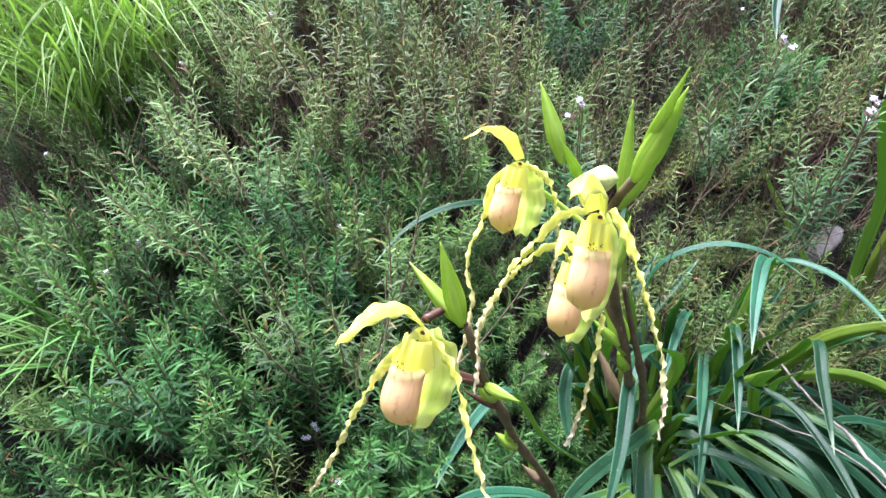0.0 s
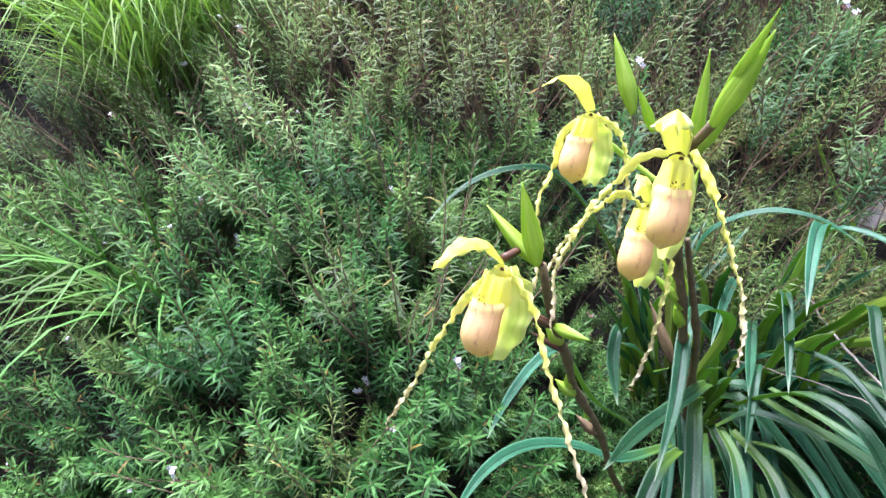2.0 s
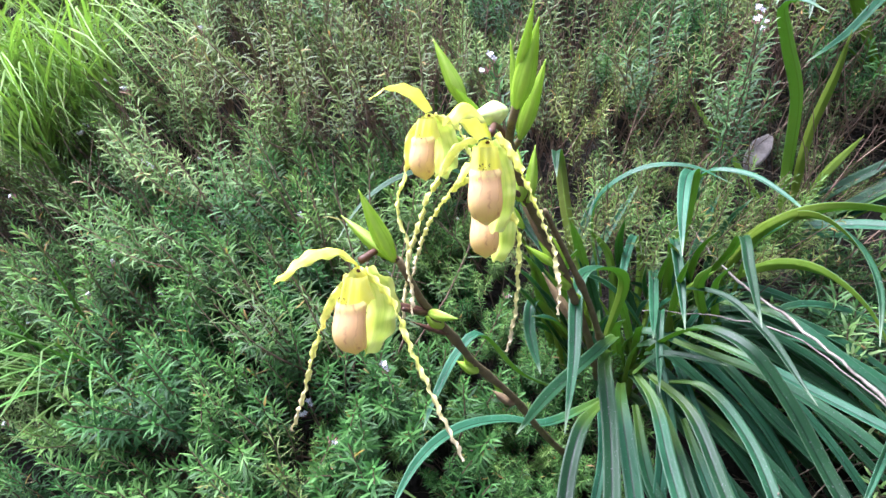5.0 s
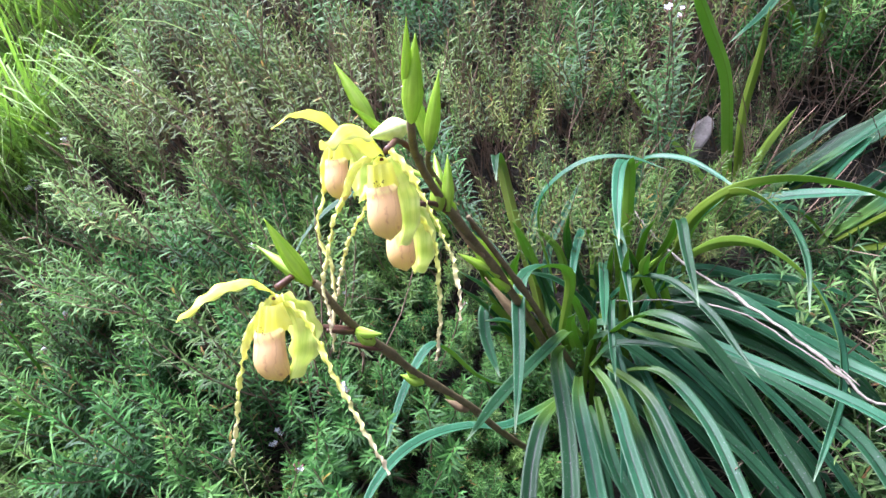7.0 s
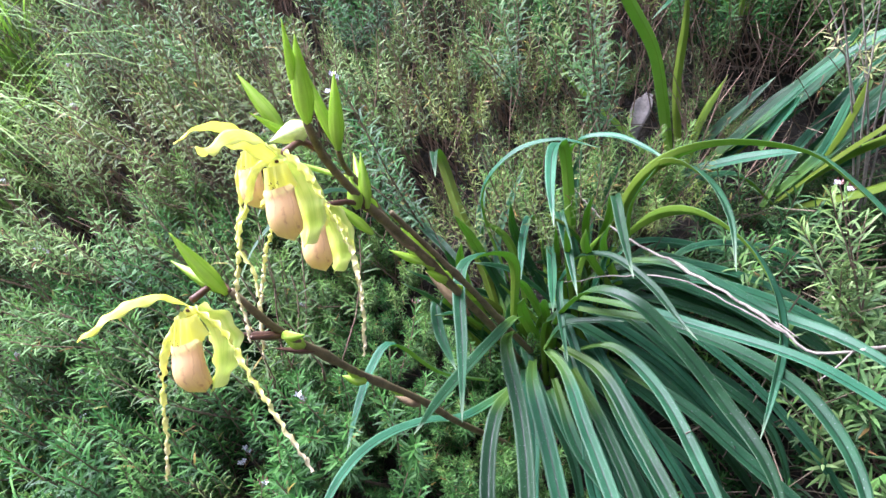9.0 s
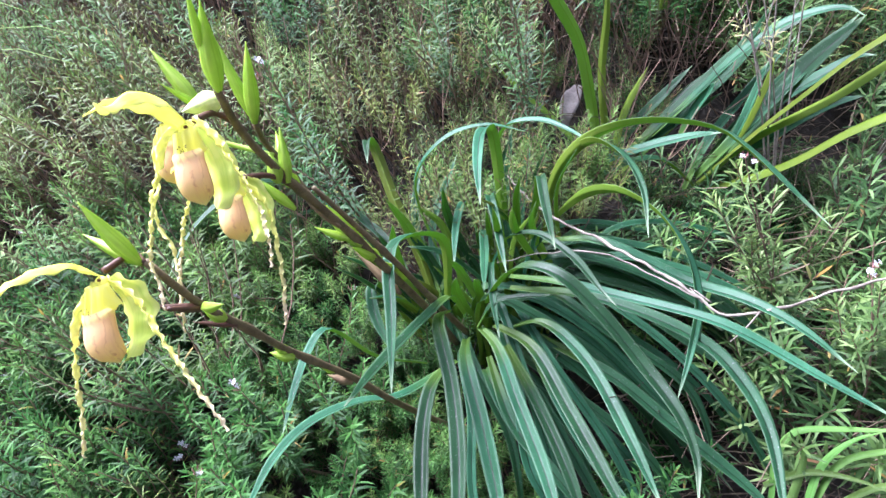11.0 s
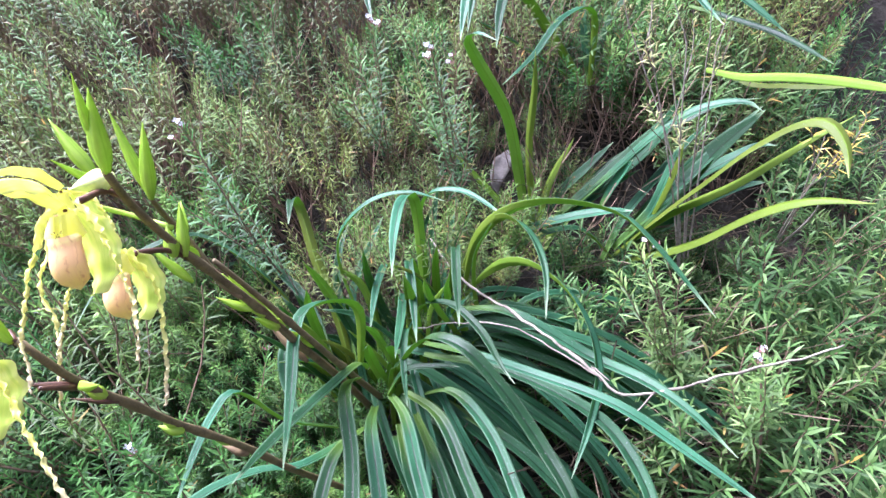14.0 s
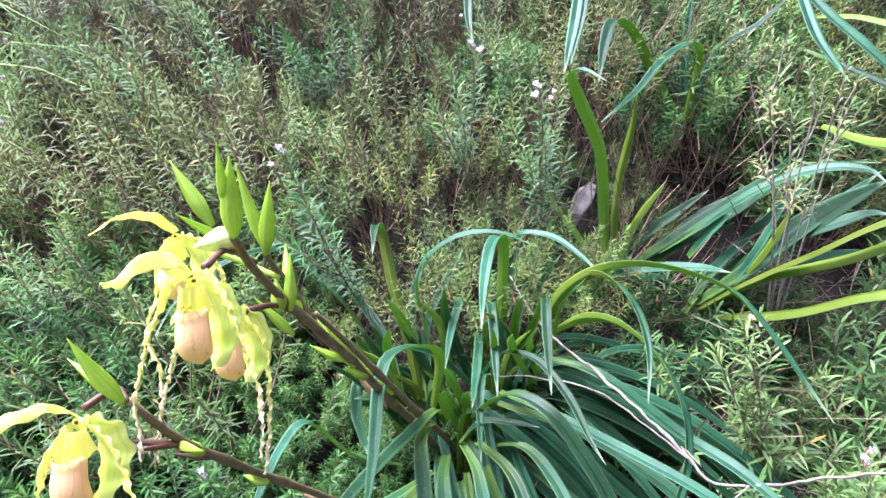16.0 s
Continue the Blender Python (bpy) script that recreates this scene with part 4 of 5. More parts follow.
shade_plant = tagged(empty("strap_leaf_plant"), "clump of upright yellow-green strap leaves rooted higher on the bank", "plant", "strap-leaved plants")
leaf = leaf_of(shade_plant)
leaf(.037, (0.783, 1.221, 0.736), (0.805, 1.201, 0.894), (0.803, 1.165, 1.009), (0.764, 1.124, 1.123), (0.745, 1.097, 1.173), (0.754, 1.065, 1.176), (0.776, 1.024, 1.146))
leaf(.020, (0.799, 1.220, 0.745), (0.840, 1.203, 0.922), (0.879, 1.171, 1.037), (0.901, 1.154, 1.114), flip=True)
leaf(.024, (0.792, 1.216, 0.721), (0.871, 1.209, 0.834), (0.954, 1.202, 0.903), flip=True)
leaf(.024, (0.781, 1.244, 0.747), (0.729, 1.282, 0.883), (0.673, 1.318, 1.006), (0.656, 1.333, 1.058), flip=True)
leaf(.030, (0.791, 1.202, 0.670), (0.966, 1.159, 0.807), (1.117, 1.078, 0.857), (1.209, 1.008, 0.879), (1.272, 0.976, 0.867))
leaf(.024, (0.790, 1.209, 0.698), (0.955, 1.162, 0.771), (1.055, 1.102, 0.833), (1.152, 1.072, 0.893), flip=True)

side_plant = tagged(empty("strap_leaf_plant"), "clump of broad arching strap leaves, yellow-green underneath", "plant", "strap-leaved plants")
leaf = leaf_of(side_plant)
leaf(.036, (0.910, 1.078, 0.657), (1.014, 1.009, 0.731), (1.115, 0.978, 0.786), (1.266, 0.973, 0.852))
leaf(.040, (0.905, 1.076, 0.646), (0.975, 0.980, 0.716), (1.021, 0.865, 0.780), (1.083, 0.785, 0.829), (1.116, 0.723, 0.849), (1.121, 0.679, 0.843), (1.105, 0.642, 0.810), (1.062, 0.607, 0.772), flip=True, roll=-12, fold=0.34)
leaf(.028, (0.905, 1.076, 0.646), (0.985, 0.978, 0.712), (1.058, 0.844, 0.759), (1.135, 0.751, 0.806), (1.193, 0.698, 0.831), flip=True, roll=-12, fold=0.34)
leaf(.032, (0.923, 1.069, 0.626), (0.986, 0.913, 0.660), (1.049, 0.782, 0.713), (1.081, 0.698, 0.727), (1.112, 0.617, 0.713), flip=True, roll=-12, fold=0.34)
leaf(.020, (0.932, 1.073, 0.648), (0.994, 1.022, 0.727), (1.077, 0.996, 0.837))
leaf(.026, (0.900, 1.074, 0.635), (0.858, 1.100, 0.717), (0.768, 1.098, 0.741), (0.663, 1.080, 0.735))
leaf(.028, (0.878, 1.079, 0.644), (0.962, 1.085, 0.714), (1.031, 1.085, 0.752), (1.218, 1.082, 0.846))

leaf(.034, (0.889, 1.165, 0.759), (0.964, 1.111, 0.805), (1.054, 1.041, 0.864), (1.121, 0.968, 0.892), (1.169, 0.899, 0.883), (1.170, 0.863, 0.860), fold=0.28, roll=-14)
leaf(.060, (0.961, 1.084, 0.667), (1.021, 1.048, 0.713), (1.083, 1.006, 0.759), (1.144, 0.958, 0.809), (1.188, 0.913, 0.843), (1.199, 0.891, 0.857), fold=0.28, roll=-14)
leaf(.044, (0.964, 1.126, 0.657), (1.037, 1.084, 0.715), (1.114, 1.030, 0.774), (1.179, 0.973, 0.822), (1.197, 0.943, 0.844), fold=0.28, roll=-14)
leaf(.031, (0.818, 1.209, 0.727), (0.922, 1.155, 0.784), (1.022, 1.090, 0.844), (1.085, 1.033, 0.890), (1.116, 0.992, 0.938), fold=0.28, roll=-14)
leaf(.034, (0.837, 1.211, 0.719), (0.941, 1.163, 0.768), (1.043, 1.103, 0.820), (1.103, 1.057, 0.865), (1.120, 1.033, 0.880), fold=0.28, roll=-14)
leaf(.031, (0.930, 1.121, 0.745), (0.964, 1.097, 0.787), (0.993, 1.071, 0.819), (0.998, 1.055, 0.831), fold=0.28, roll=-14)
leaf(.023, (0.984, 1.014, 0.716), (1.008, 0.977, 0.770), (1.043, 0.934, 0.847), flip=True)
leaf(.036, (1.039, 1.111, 0.666), (1.127, 1.062, 0.735), (1.191, 1.009, 0.762), (1.234, 0.964, 0.778), (1.247, 0.938, 0.771), fold=0.28, roll=-14)
leaf(.029, (0.670, 1.174, 0.742), (0.750, 1.117, 0.761), (0.830, 1.048, 0.765), (0.883, 0.982, 0.762), (0.900, 0.932, 0.760), fold=0.28, roll=-14)
leaf(.029, (0.785, 1.226, 0.700), (0.876, 1.190, 0.744), (0.963, 1.144, 0.773), (1.033, 1.099, 0.797), fold=0.28, roll=-14)
leaf(.034, (0.994, 1.124, 0.626), (1.059, 1.084, 0.656), (1.131, 1.034, 0.689), (1.185, 0.986, 0.704), (1.217, 0.946, 0.705), fold=0.28, roll=-14)
leaf(.031, (0.784, 1.239, 0.709), (0.871, 1.215, 0.783), (0.960, 1.175, 0.835), (1.014, 1.144, 0.869), fold=0.28, roll=-14)

upper_plant = tagged(empty("strap_leaf_plant"), "tall strap-leaved plant with tips folded down, high on the bank", "plant", "strap-leaved plants")
leaf = leaf_of(upper_plant)
leaf(.036, (1.093, 1.360, 1.004), (1.024, 1.318, 1.142), (0.972, 1.286, 1.239), (0.931, 1.266, 1.264), (0.878, 1.213, 1.223), (0.814, 1.143, 1.146))
leaf(.026, (1.093, 1.360, 1.004), (1.011, 1.372, 1.097), (0.896, 1.386, 1.224), (0.854, 1.369, 1.257))
leaf(.026, (1.107, 1.357, 1.000), (1.130, 1.287, 1.163), (1.021, 1.221, 1.166), (0.901, 1.172, 1.104), (0.796, 1.128, 1.069))
leaf(.026, (1.120, 1.354, 0.997), (1.211, 1.324, 1.150), (1.270, 1.270, 1.178), (1.354, 1.249, 1.231))
leaf(.024, (1.107, 1.357, 1.000), (1.161, 1.388, 1.173), (1.217, 1.409, 1.303))
leaf(.028, (0.951, 1.267, 1.420), (0.872, 1.220, 1.387), (0.791, 1.152, 1.266), (0.726, 1.090, 1.178))
leaf(.024, (0.980, 1.320, 1.443), (0.887, 1.247, 1.381), (0.831, 1.193, 1.288), (0.762, 1.140, 1.193))
leaf(.020, (0.739, 1.370, 1.510), (0.653, 1.296, 1.446), (0.609, 1.239, 1.349), (0.589, 1.185, 1.281))
leaf(.030, (1.350, 1.296, 1.345), (1.301, 1.177, 1.248), (1.249, 1.073, 1.120), (1.237, 0.993, 1.032))
leaf(.034, (1.367, 1.286, 1.314), (1.332, 1.160, 1.189), (1.340, 1.049, 1.071), (1.353, 0.963, 0.972))
leaf(.030, (1.354, 1.240, 1.101), (1.350, 1.125, 1.046), (1.354, 1.006, 0.982), (1.363, 0.881, 0.893))
leaf(.032, (1.390, 1.251, 1.172), (1.408, 1.140, 1.149), (1.414, 1.024, 1.099), (1.429, 0.904, 1.034), flip=True)
leaf(.030, (1.341, 1.151, 0.926), (1.347, 1.069, 0.889), (1.354, 0.982, 0.872), (1.379, 0.867, 0.841), flip=True)

leaf(.026, (1.188, 1.015, 0.962), (1.210, 0.951, 0.931), (1.242, 0.875, 0.909), (1.272, 0.794, 0.880), (1.290, 0.716, 0.849), (1.296, 0.650, 0.830), flip=True, roll=-30)

# ---- flower spikes ----
def pouch_mesh(width, height, rows=20, sides=28):
    """The slipper: rim rolled in, belly bulging forward, closed toe. Its opening lies at the origin, it hangs down -z, belly towards -y."""
    v, f, uv = [], [], []
    prof = [(-0.10, 0.80), (-0.03, 0.90), (0.0, 0.95), (0.04, 0.93), (0.10, 0.91)]
    for k in range(rows - len(prof)):
        s = (k + 1) / (rows - len(prof))
        prof.append((0.10 + 0.90 * s, 0.91 + 0.09 * math.sin(math.pi * min(1, s / 0.9)) if s < 0.45 else math.sqrt(max(0.0, 1 - ((s - 0.45) / 0.55) ** 2.0))))
    for (d, r) in prof:
        for j in range(sides):
            a = 2 * math.pi * j / sides
            belly = -0.22 * width * math.sin(math.pi * max(0, min(1, d))) ** 1.2
            horn = 0.06 * width * (abs(math.cos(a)) ** 4) * max(0, 1 - abs(d) * 6)
            v.append((0.5 * width * r * math.cos(a), 0.42 * width * r * math.sin(a) + belly, -height * d + horn))
            uv.append((j / sides, max(0, d)))
    n = len(prof)
    for i in range(n - 1):
        for j in range(sides):
            a, b = i * sides + j, i * sides + (j + 1) % sides
            f.append((b, a, a + sides, b + sides))
    me = soup("pouch", v, f, True)
    lay = me.uv_layers.new(name="UVMap")
    for p in me.polygons:
        for li in p.loop_indices:
            u, d = uv[me.loops[li].vertex_index]
            if u == 0 and any(uv[me.loops[k].vertex_index][0] > 0.6 for k in p.loop_indices):
                u = 1.0
            lay.data[li].uv = (u, d)
    return me


def shield_mesh(width, height, depth):
    """The pale inrolled front between column and pouch: a tapered half tube."""
    rows, cols = 10, 24
    v, f, uv = [], [], []
    for layer in (0, 1):
        for i in range(rows):
            s = i / (rows - 1)
            w = 0.5 * width * (0.78 + 0.26 * s ** 1.4)
            for j in range(cols + 1):
                a = math.pi * (j / cols * 1.16 - 0.08)
                r = 1 - 0.06 * layer
                v.append((w * r * math.cos(a), -depth * (0.35 + 0.65 * s) * r * max(-.2, math.sin(a)) * (1 - 0.20 * math.exp(-((a - math.pi / 2) / 0.16) ** 2) + 0.08 * math.cos(9 * a)), -height * s + s * (0.004 * math.cos(2 * a) + 0.0013 * math.cos(13 * a))))
                uv.append((j / cols, s * 0.6))
    k = cols + 1
    for i in range(rows - 1):
        for j in range(cols):
            a = i * k + j
            f.append((a, a + 1, a + 1 + k, a + k))
            b = a + rows * k
            f.append((b + k, b + k + 1, b + 1, b))
    me = soup("throat", v, f, True)
    lay = me.uv_layers.new(name="UVMap")
    for lp in me.loops:
        lay.data[lp.index].uv = uv[lp.vertex_index]
    return me


def staminode_mesh(size):
    """A small notched shield on the column."""
    bm = bmesh.new()
    bmesh.ops.create_uvsphere(bm, u_segments=14, v_segments=10, radius=1)
    for q in bm.verts:
        q.co.x *= size * (1 + 0.35 * max(0, -q.co.z))
        q.co.y *= size * 0.55
        q.co.z *= size * 0.8
    for p in bm.faces:
        p.smooth = True
    me = bpy.data.meshes.new("staminode")
    bm.to_mesh(me)
    bm.free()
    me.uv_layers.new(name="UVMap")
    return me


def spots_mesh(rng, width, height):
    """A patch of tiny raised dark spots."""
    v, f = [], []
    for k in range(16):
        x, z = rng.uniform(-.5, .5) * width, rng.uniform(-.5, .5) * height
        r = rng.uniform(.00035, .0007)
        i = len(v)
        y = -0.0004
        v += [(x - r, 0, z), (x, 0, z - r * 1.4), (x + r, 0, z), (x, 0, z + r * 1.4), (x, y, z)]
        f += [(i, i + 1, i + 4), (i + 1, i + 2, i + 4), (i + 2, i + 3, i + 4), (i + 3, i, i + 4)]
    return soup("spots", v, f)


def sepal_profile(v):
    k = max(0.0, min(1.0, (v - 0.42) / 0.42))
    return max(0.04, min(1.0, 0.55 + 1.7 * v) * (1 - 0.60 * k * k * (3 - 2 * k)) * (1 if v < 0.9 else 1 - (v - 0.9) / 0.105))


def broad_profile(v):
    return max(0.03, (0.35 + 0.65 * math.sin(0.5 * math.pi * min(1, v / 0.42))) * (1 - max(0.0, (v - 0.42) / 0.58) ** 1.8))


def petal_profile(v):
    return (0.80 + 1.6 * v if v < 0.16 else 1.056 - 2.0 * (v - 0.16) if v < 0.34 else 0.696 - 0.38 * (v - 0.34)) * (1 if v < 0.96 else 0.5)


def orchid_flower(spike, col, face, tilt, dorsal, synsepal, left, right, size=1.0, turns=4.0, seed=0, hood=(0.0185, -0.45, 18, 0.09), swing=8, shift=(0, 0, 0)):
    """One slipper orchid flower. col: its centre; face: the compass angle that it looks to; tilt: how far the lip swings forward."""
    move = lambda pts: [tuple(np.array(q) + shift) for q in pts]
    col = np.array(col) + shift
    dorsal, synsepal, left, right = move(dorsal), move(synsepal), move(left), move(right)
    m = Matrix.Translation(col) @ pose(0, 0, 0, 0, 0, face) @ pose(0, 0, 0, tilt, swing, 0) @ Matrix.Scale(size, 4)
    rng = random.Random(seed)
    fl = part("flower", staminode_mesh(0.0075), THROAT, spike, "yellow-green slipper orchid flower with a salmon pouch")
    fl.matrix_basis = m
    back = m.inverted()
    loc = lambda pts: [tuple(back @ Vector(q)) for q in pts]
    part("pouch", pouch_mesh(0.0315, 0.048), POUCH, fl, "salmon pouch with fine red veins").location = (0, -0.017, -0.024)
    part("throat", shield_mesh(0.0295, 0.026, 0.025), THROAT, fl, "pale yellow lip front").location = (0, -0.006, 0.000)
    # dark bead painted as the shaded hole in the staminode
    part("hole_shade", staminode_mesh(0.0020), SPOT, fl).location = (0.002, -0.0040, 0.0035)
    sp = part("speckle_patch", spots_mesh(rng, 0.010, 0.007), SPOT, fl)
    sp.location = (0, -0.0275, -0.017)
    part("dorsal_sepal", ribbon_mesh("dorsal_sepal", loc(dorsal), hood[0], sepal_profile, fold=hood[1], thick=0.0009, ripple=hood[3], waves=4.3, cols=8, rows=44, roll=hood[2]), SEPAL, fl)
    part("synsepal", ribbon_mesh("synsepal", loc(synsepal[:3] + [tuple(0.35 * a + 0.65 * b for a, b in zip(synsepal[2], synsepal[3]))]), 0.045, broad_profile, fold=0.75, thick=0.0009, ripple=0.07, waves=4.6, cols=8, rows=44, side=(1, 0, 0)), SYNSEPAL, fl, "broad pale green lower sepal")
    for pts, sgn in ((left, 1), (right, -1)):
        part("petal", ribbon_mesh("petal", loc(pts), 0.0084, petal_profile, fold=0.25, thick=0.0008, turns=sgn * turns * 1.25, ripple=0.26, waves=13, cols=4, rows=84, side=(-sgn * 0.7, -0.25, 0.7)), RIBBON, fl, "long twisted ribbon petal with a browned tip")
    return fl


def spike_thing(label):
    return tagged(empty("orchid_flower_spike"), label, "flower spike", "orchid flower spikes")


tall = spike_thing("tall dark stalk with three slipper flowers and pointed green bracts")
low = spike_thing("leaning dark stalk with one slipper flower and green bracts")

# the leaning stalk
part("stem", tube_mesh("stem", [(0.228, 0.891, 0.484), (0.190, 0.828, 0.568), (0.164, 0.754, 0.647), (0.138, 0.697, 0.723), (0.096, 0.630, 0.811), (0.079, 0.572, 0.872), (0.058, 0.528, 0.930), (0.046, 0.498, 0.985)], [.0052, .0048, .0044, .0038], knobs=(.42, .6, .78)), STALK, low)
part("pedicel", tube_mesh("pedicel", [(0.045, 0.497, 0.984), (0.034, 0.512, 0.995), (0.013, 0.490, 0.992)], [.003, .0032, .0036], rows=10), PEDICEL, low)
part("pedicel", tube_mesh("pedicel", [(0.064, 0.538, 0.915), (0.052, 0.520, 0.925), (0.040, 0.505, 0.935)], [.003, .0028, .0022], rows=10), PEDICEL, low)
part("bract", pod_mesh("bract", (0.042, 0.497, 0.984), (0.026, 0.482, 1.056), .017), BRACT, low)
part("bract", pod_mesh("bract", (0.042, 0.503, 0.983), (-0.002, 0.526, 1.030), .014), BRACT, low)
part("bract", pod_mesh("bract", (0.060, 0.532, 0.918), (0.090, 0.500, 0.918), .013), BRACT, low)
part("bract", pod_mesh("bract", (0.094, 0.632, 0.808), (0.086, 0.612, 0.838), .014), BRACT, low)
part("bract", pod_mesh("bract", (0.128, 0.690, 0.738), (0.112, 0.660, 0.772), .012), BRACT, low)
part("bract", pod_mesh("bract", (0.071, 0.550, 0.893), (0.055, 0.548, 0.917), .016), BRACT, low)
part("pedicel", pod_mesh("pedicel", (0.063, 0.532, 0.916), (0.022, 0.518, 0.943), .010), PEDICEL, low)
part("pedicel", pod_mesh("pedicel", (0.076, 0.559, 0.881), (0.040, 0.549, 0.906), .007), PEDICEL, low)
part("bract", pod_mesh("bract", (0.098, 0.629, 0.800), (0.075, 0.627, 0.820), .015), BRACT, low)
part("sheath", pod_mesh("sheath", (0.137, 0.697, 0.713), (0.111, 0.699, 0.738), .014), DRY_SHEATH, low, "brown papery stem sheath")
orchid_flower(low, (0.012, 0.478, 0.984), -27, 0,
              [(0.013, 0.480, 0.990), (0.002, 0.470, 1.009), (-0.014, 0.440, 1.017), (-0.034, 0.387, 1.010)],
              [(0.014, 0.484, 0.985), (0.017, 0.487, 0.958), (0.012, 0.474, 0.928), (0.001, 0.447, 0.906)],
              [(0.008, 0.476, 0.986), (-0.016, 0.464, 0.964), (-0.040, 0.468, 0.925), (-0.062, 0.476, 0.880), (-0.085, 0.484, 0.841)],
              [(0.016, 0.478, 0.986), (0.036, 0.462, 0.960), (0.048, 0.440, 0.920), (0.062, 0.415, 0.880), (0.077, 0.390, 0.840)], 1.0, 2.6, 1)

# the tall stalk
part("stem", tube_mesh("stem", [(0.300, 0.950, 0.600), (0.275, 0.840, 0.715), (0.245, 0.745, 0.820), (0.225, 0.700, 0.888), (0.200, 0.650, 0.957), (0.183, 0.612, 1.004), (0.168, 0.560, 1.065), (0.173, 0.505, 1.100)], [.0062, .0058, .0050, .0040], knobs=(.45, .58, .75)), STALK, tall)
part("stem", tube_mesh("stem", [(0.200, 0.655, 0.950), (0.188, 0.645, 1.010), (0.178, 0.630, 1.045), (0.182, 0.585, 1.066)], [.004, .0036, .003], rows=14), STALK, tall)
part("stem", tube_mesh("stem", [(0.325, 0.940, 0.610), (0.290, 0.830, 0.725), (0.258, 0.735, 0.832), (0.222, 0.672, 0.932), (0.205, 0.640, 0.978)], [.0056, .0052, .0044, .0030], knobs=(.35, .7)), STALK, tall)
part("bract", pod_mesh("bract", (0.262, 0.780, 0.795), (0.236, 0.725, 0.850), .020), BRACT, tall)
part("pedicel", tube_mesh("pedicel", [(0.172, 0.570, 1.062), (0.158, 0.545, 1.085), (0.146, 0.490, 1.082)], [.003, .003, .0036], rows=10), PEDICEL, tall)
part("pedicel", tube_mesh("pedicel", [(0.188, 0.630, 0.985), (0.172, 0.595, 1.010), (0.150, 0.560, 1.020)], [.003, .003, .0036], rows=10), PEDICEL, tall)
part("pedicel", tube_mesh("pedicel", [(0.180, 0.632, 1.030), (0.140, 0.645, 1.060), (0.097, 0.632, 1.092)], [.003, .003, .0036], rows=10), BRACT, tall)
part("bract", pod_mesh("bract", (0.173, 0.506, 1.098), (0.197, 0.470, 1.166), .019), BRACT, tall)
part("bract", pod_mesh("bract", (0.176, 0.500, 1.120), (0.193, 0.458, 1.178), .010), BRACT, tall)
part("bract", pod_mesh("bract", (0.135, 0.612, 1.105), (0.113, 0.620, 1.180), .017), BRACT, tall)
part("bract", pod_mesh("bract", (0.148, 0.585, 1.090), (0.122, 0.545, 1.130), .010), BRACT, tall)
part("bract", pod_mesh("bract", (0.182, 0.583, 1.066), (0.212, 0.546, 1.137), .016), BRACT, tall)
part("bract", pod_mesh("bract", (0.183, 0.650, 1.010), (0.189, 0.690, 1.056), .012), BRACT, tall)
part("bract", pod_mesh("bract", (0.190, 0.640, 0.985), (0.178, 0.600, 1.020), .018), BRACT, tall)
part("bract", pod_mesh("bract", (0.228, 0.712, 0.882), (0.207, 0.680, 0.950), .019), BRACT, tall)
part("bract", pod_mesh("bract", (0.240, 0.735, 0.850), (0.214, 0.690, 0.885), .019), BRACT, tall)
part("bract", pod_mesh("bract", (0.175, 0.604, 0.999), (0.180, 0.605, 1.035), .017), BRACT, tall)
part("bract", pod_mesh("bract", (0.184, 0.611, 0.995), (0.201, 0.613, 1.055), .014), BRACT, tall)
part("bract", pod_mesh("bract", (0.225, 0.698, 0.880), (0.197, 0.703, 0.953), .017), BRACT, tall)
part("bract", pod_mesh("bract", (0.215, 0.684, 0.897), (0.182, 0.683, 0.930), .011), BRACT, tall)
part("bract", pod_mesh("bract", (0.177, 0.626, 0.964), (0.150, 0.622, 1.018), .012), BRACT, tall)
part("bract", pod_mesh("bract", (0.231, 0.716, 0.852), (0.226, 0.723, 0.895), .016), BRACT, tall)
part("sheath", pod_mesh("sheath", (0.212, 0.670, 0.918), (0.181, 0.671, 0.993), .013), DRY_SHEATH, tall, "brown papery stem sheath")
part("sheath", pod_mesh("sheath", (0.246, 0.774, 0.777), (0.211, 0.788, 0.860), .015), DRY_SHEATH, tall, "brown papery stem sheath")
part("bract", pod_mesh("bract", (0.183, 0.584, 1.068), (0.184, 0.563, 1.161), .013), BRACT, tall)
part("bud", pod_mesh("bud", (0.169, 0.544, 1.097), (0.131, 0.528, 1.097), .023, bow=0.10), WHITE_BUD, tall, "plump pale green bud beside the bracts")
orchid_flower(tall, (0.142, 0.470, 1.072), -8, 0,
              [(0.144, 0.472, 1.080), (0.138, 0.455, 1.102), (0.126, 0.424, 1.110), (0.116, 0.395, 1.101), (0.113, 0.378, 1.103)],
              [(0.146, 0.478, 1.074), (0.147, 0.484, 1.045), (0.143, 0.474, 1.012), (0.131, 0.452, 0.992)],
              [(0.136, 0.474, 1.079), (0.119, 0.483, 1.074), (0.102, 0.489, 1.054), (0.084, 0.490, 1.032), (0.071, 0.489, 1.007), (0.059, 0.486, 0.985), (0.057, 0.474, 0.954), (0.055, 0.466, 0.938)],
              [(0.152, 0.470, 1.080), (0.160, 0.462, 1.065), (0.166, 0.453, 1.047), (0.170, 0.442, 1.030), (0.174, 0.430, 1.009), (0.177, 0.417, 0.991), (0.176, 0.404, 0.971), (0.170, 0.389, 0.946)], 0.90, 6.0, 2, (0.036, -0.9, 0, 0.04), shift=(-0.003, 0, 0.002))
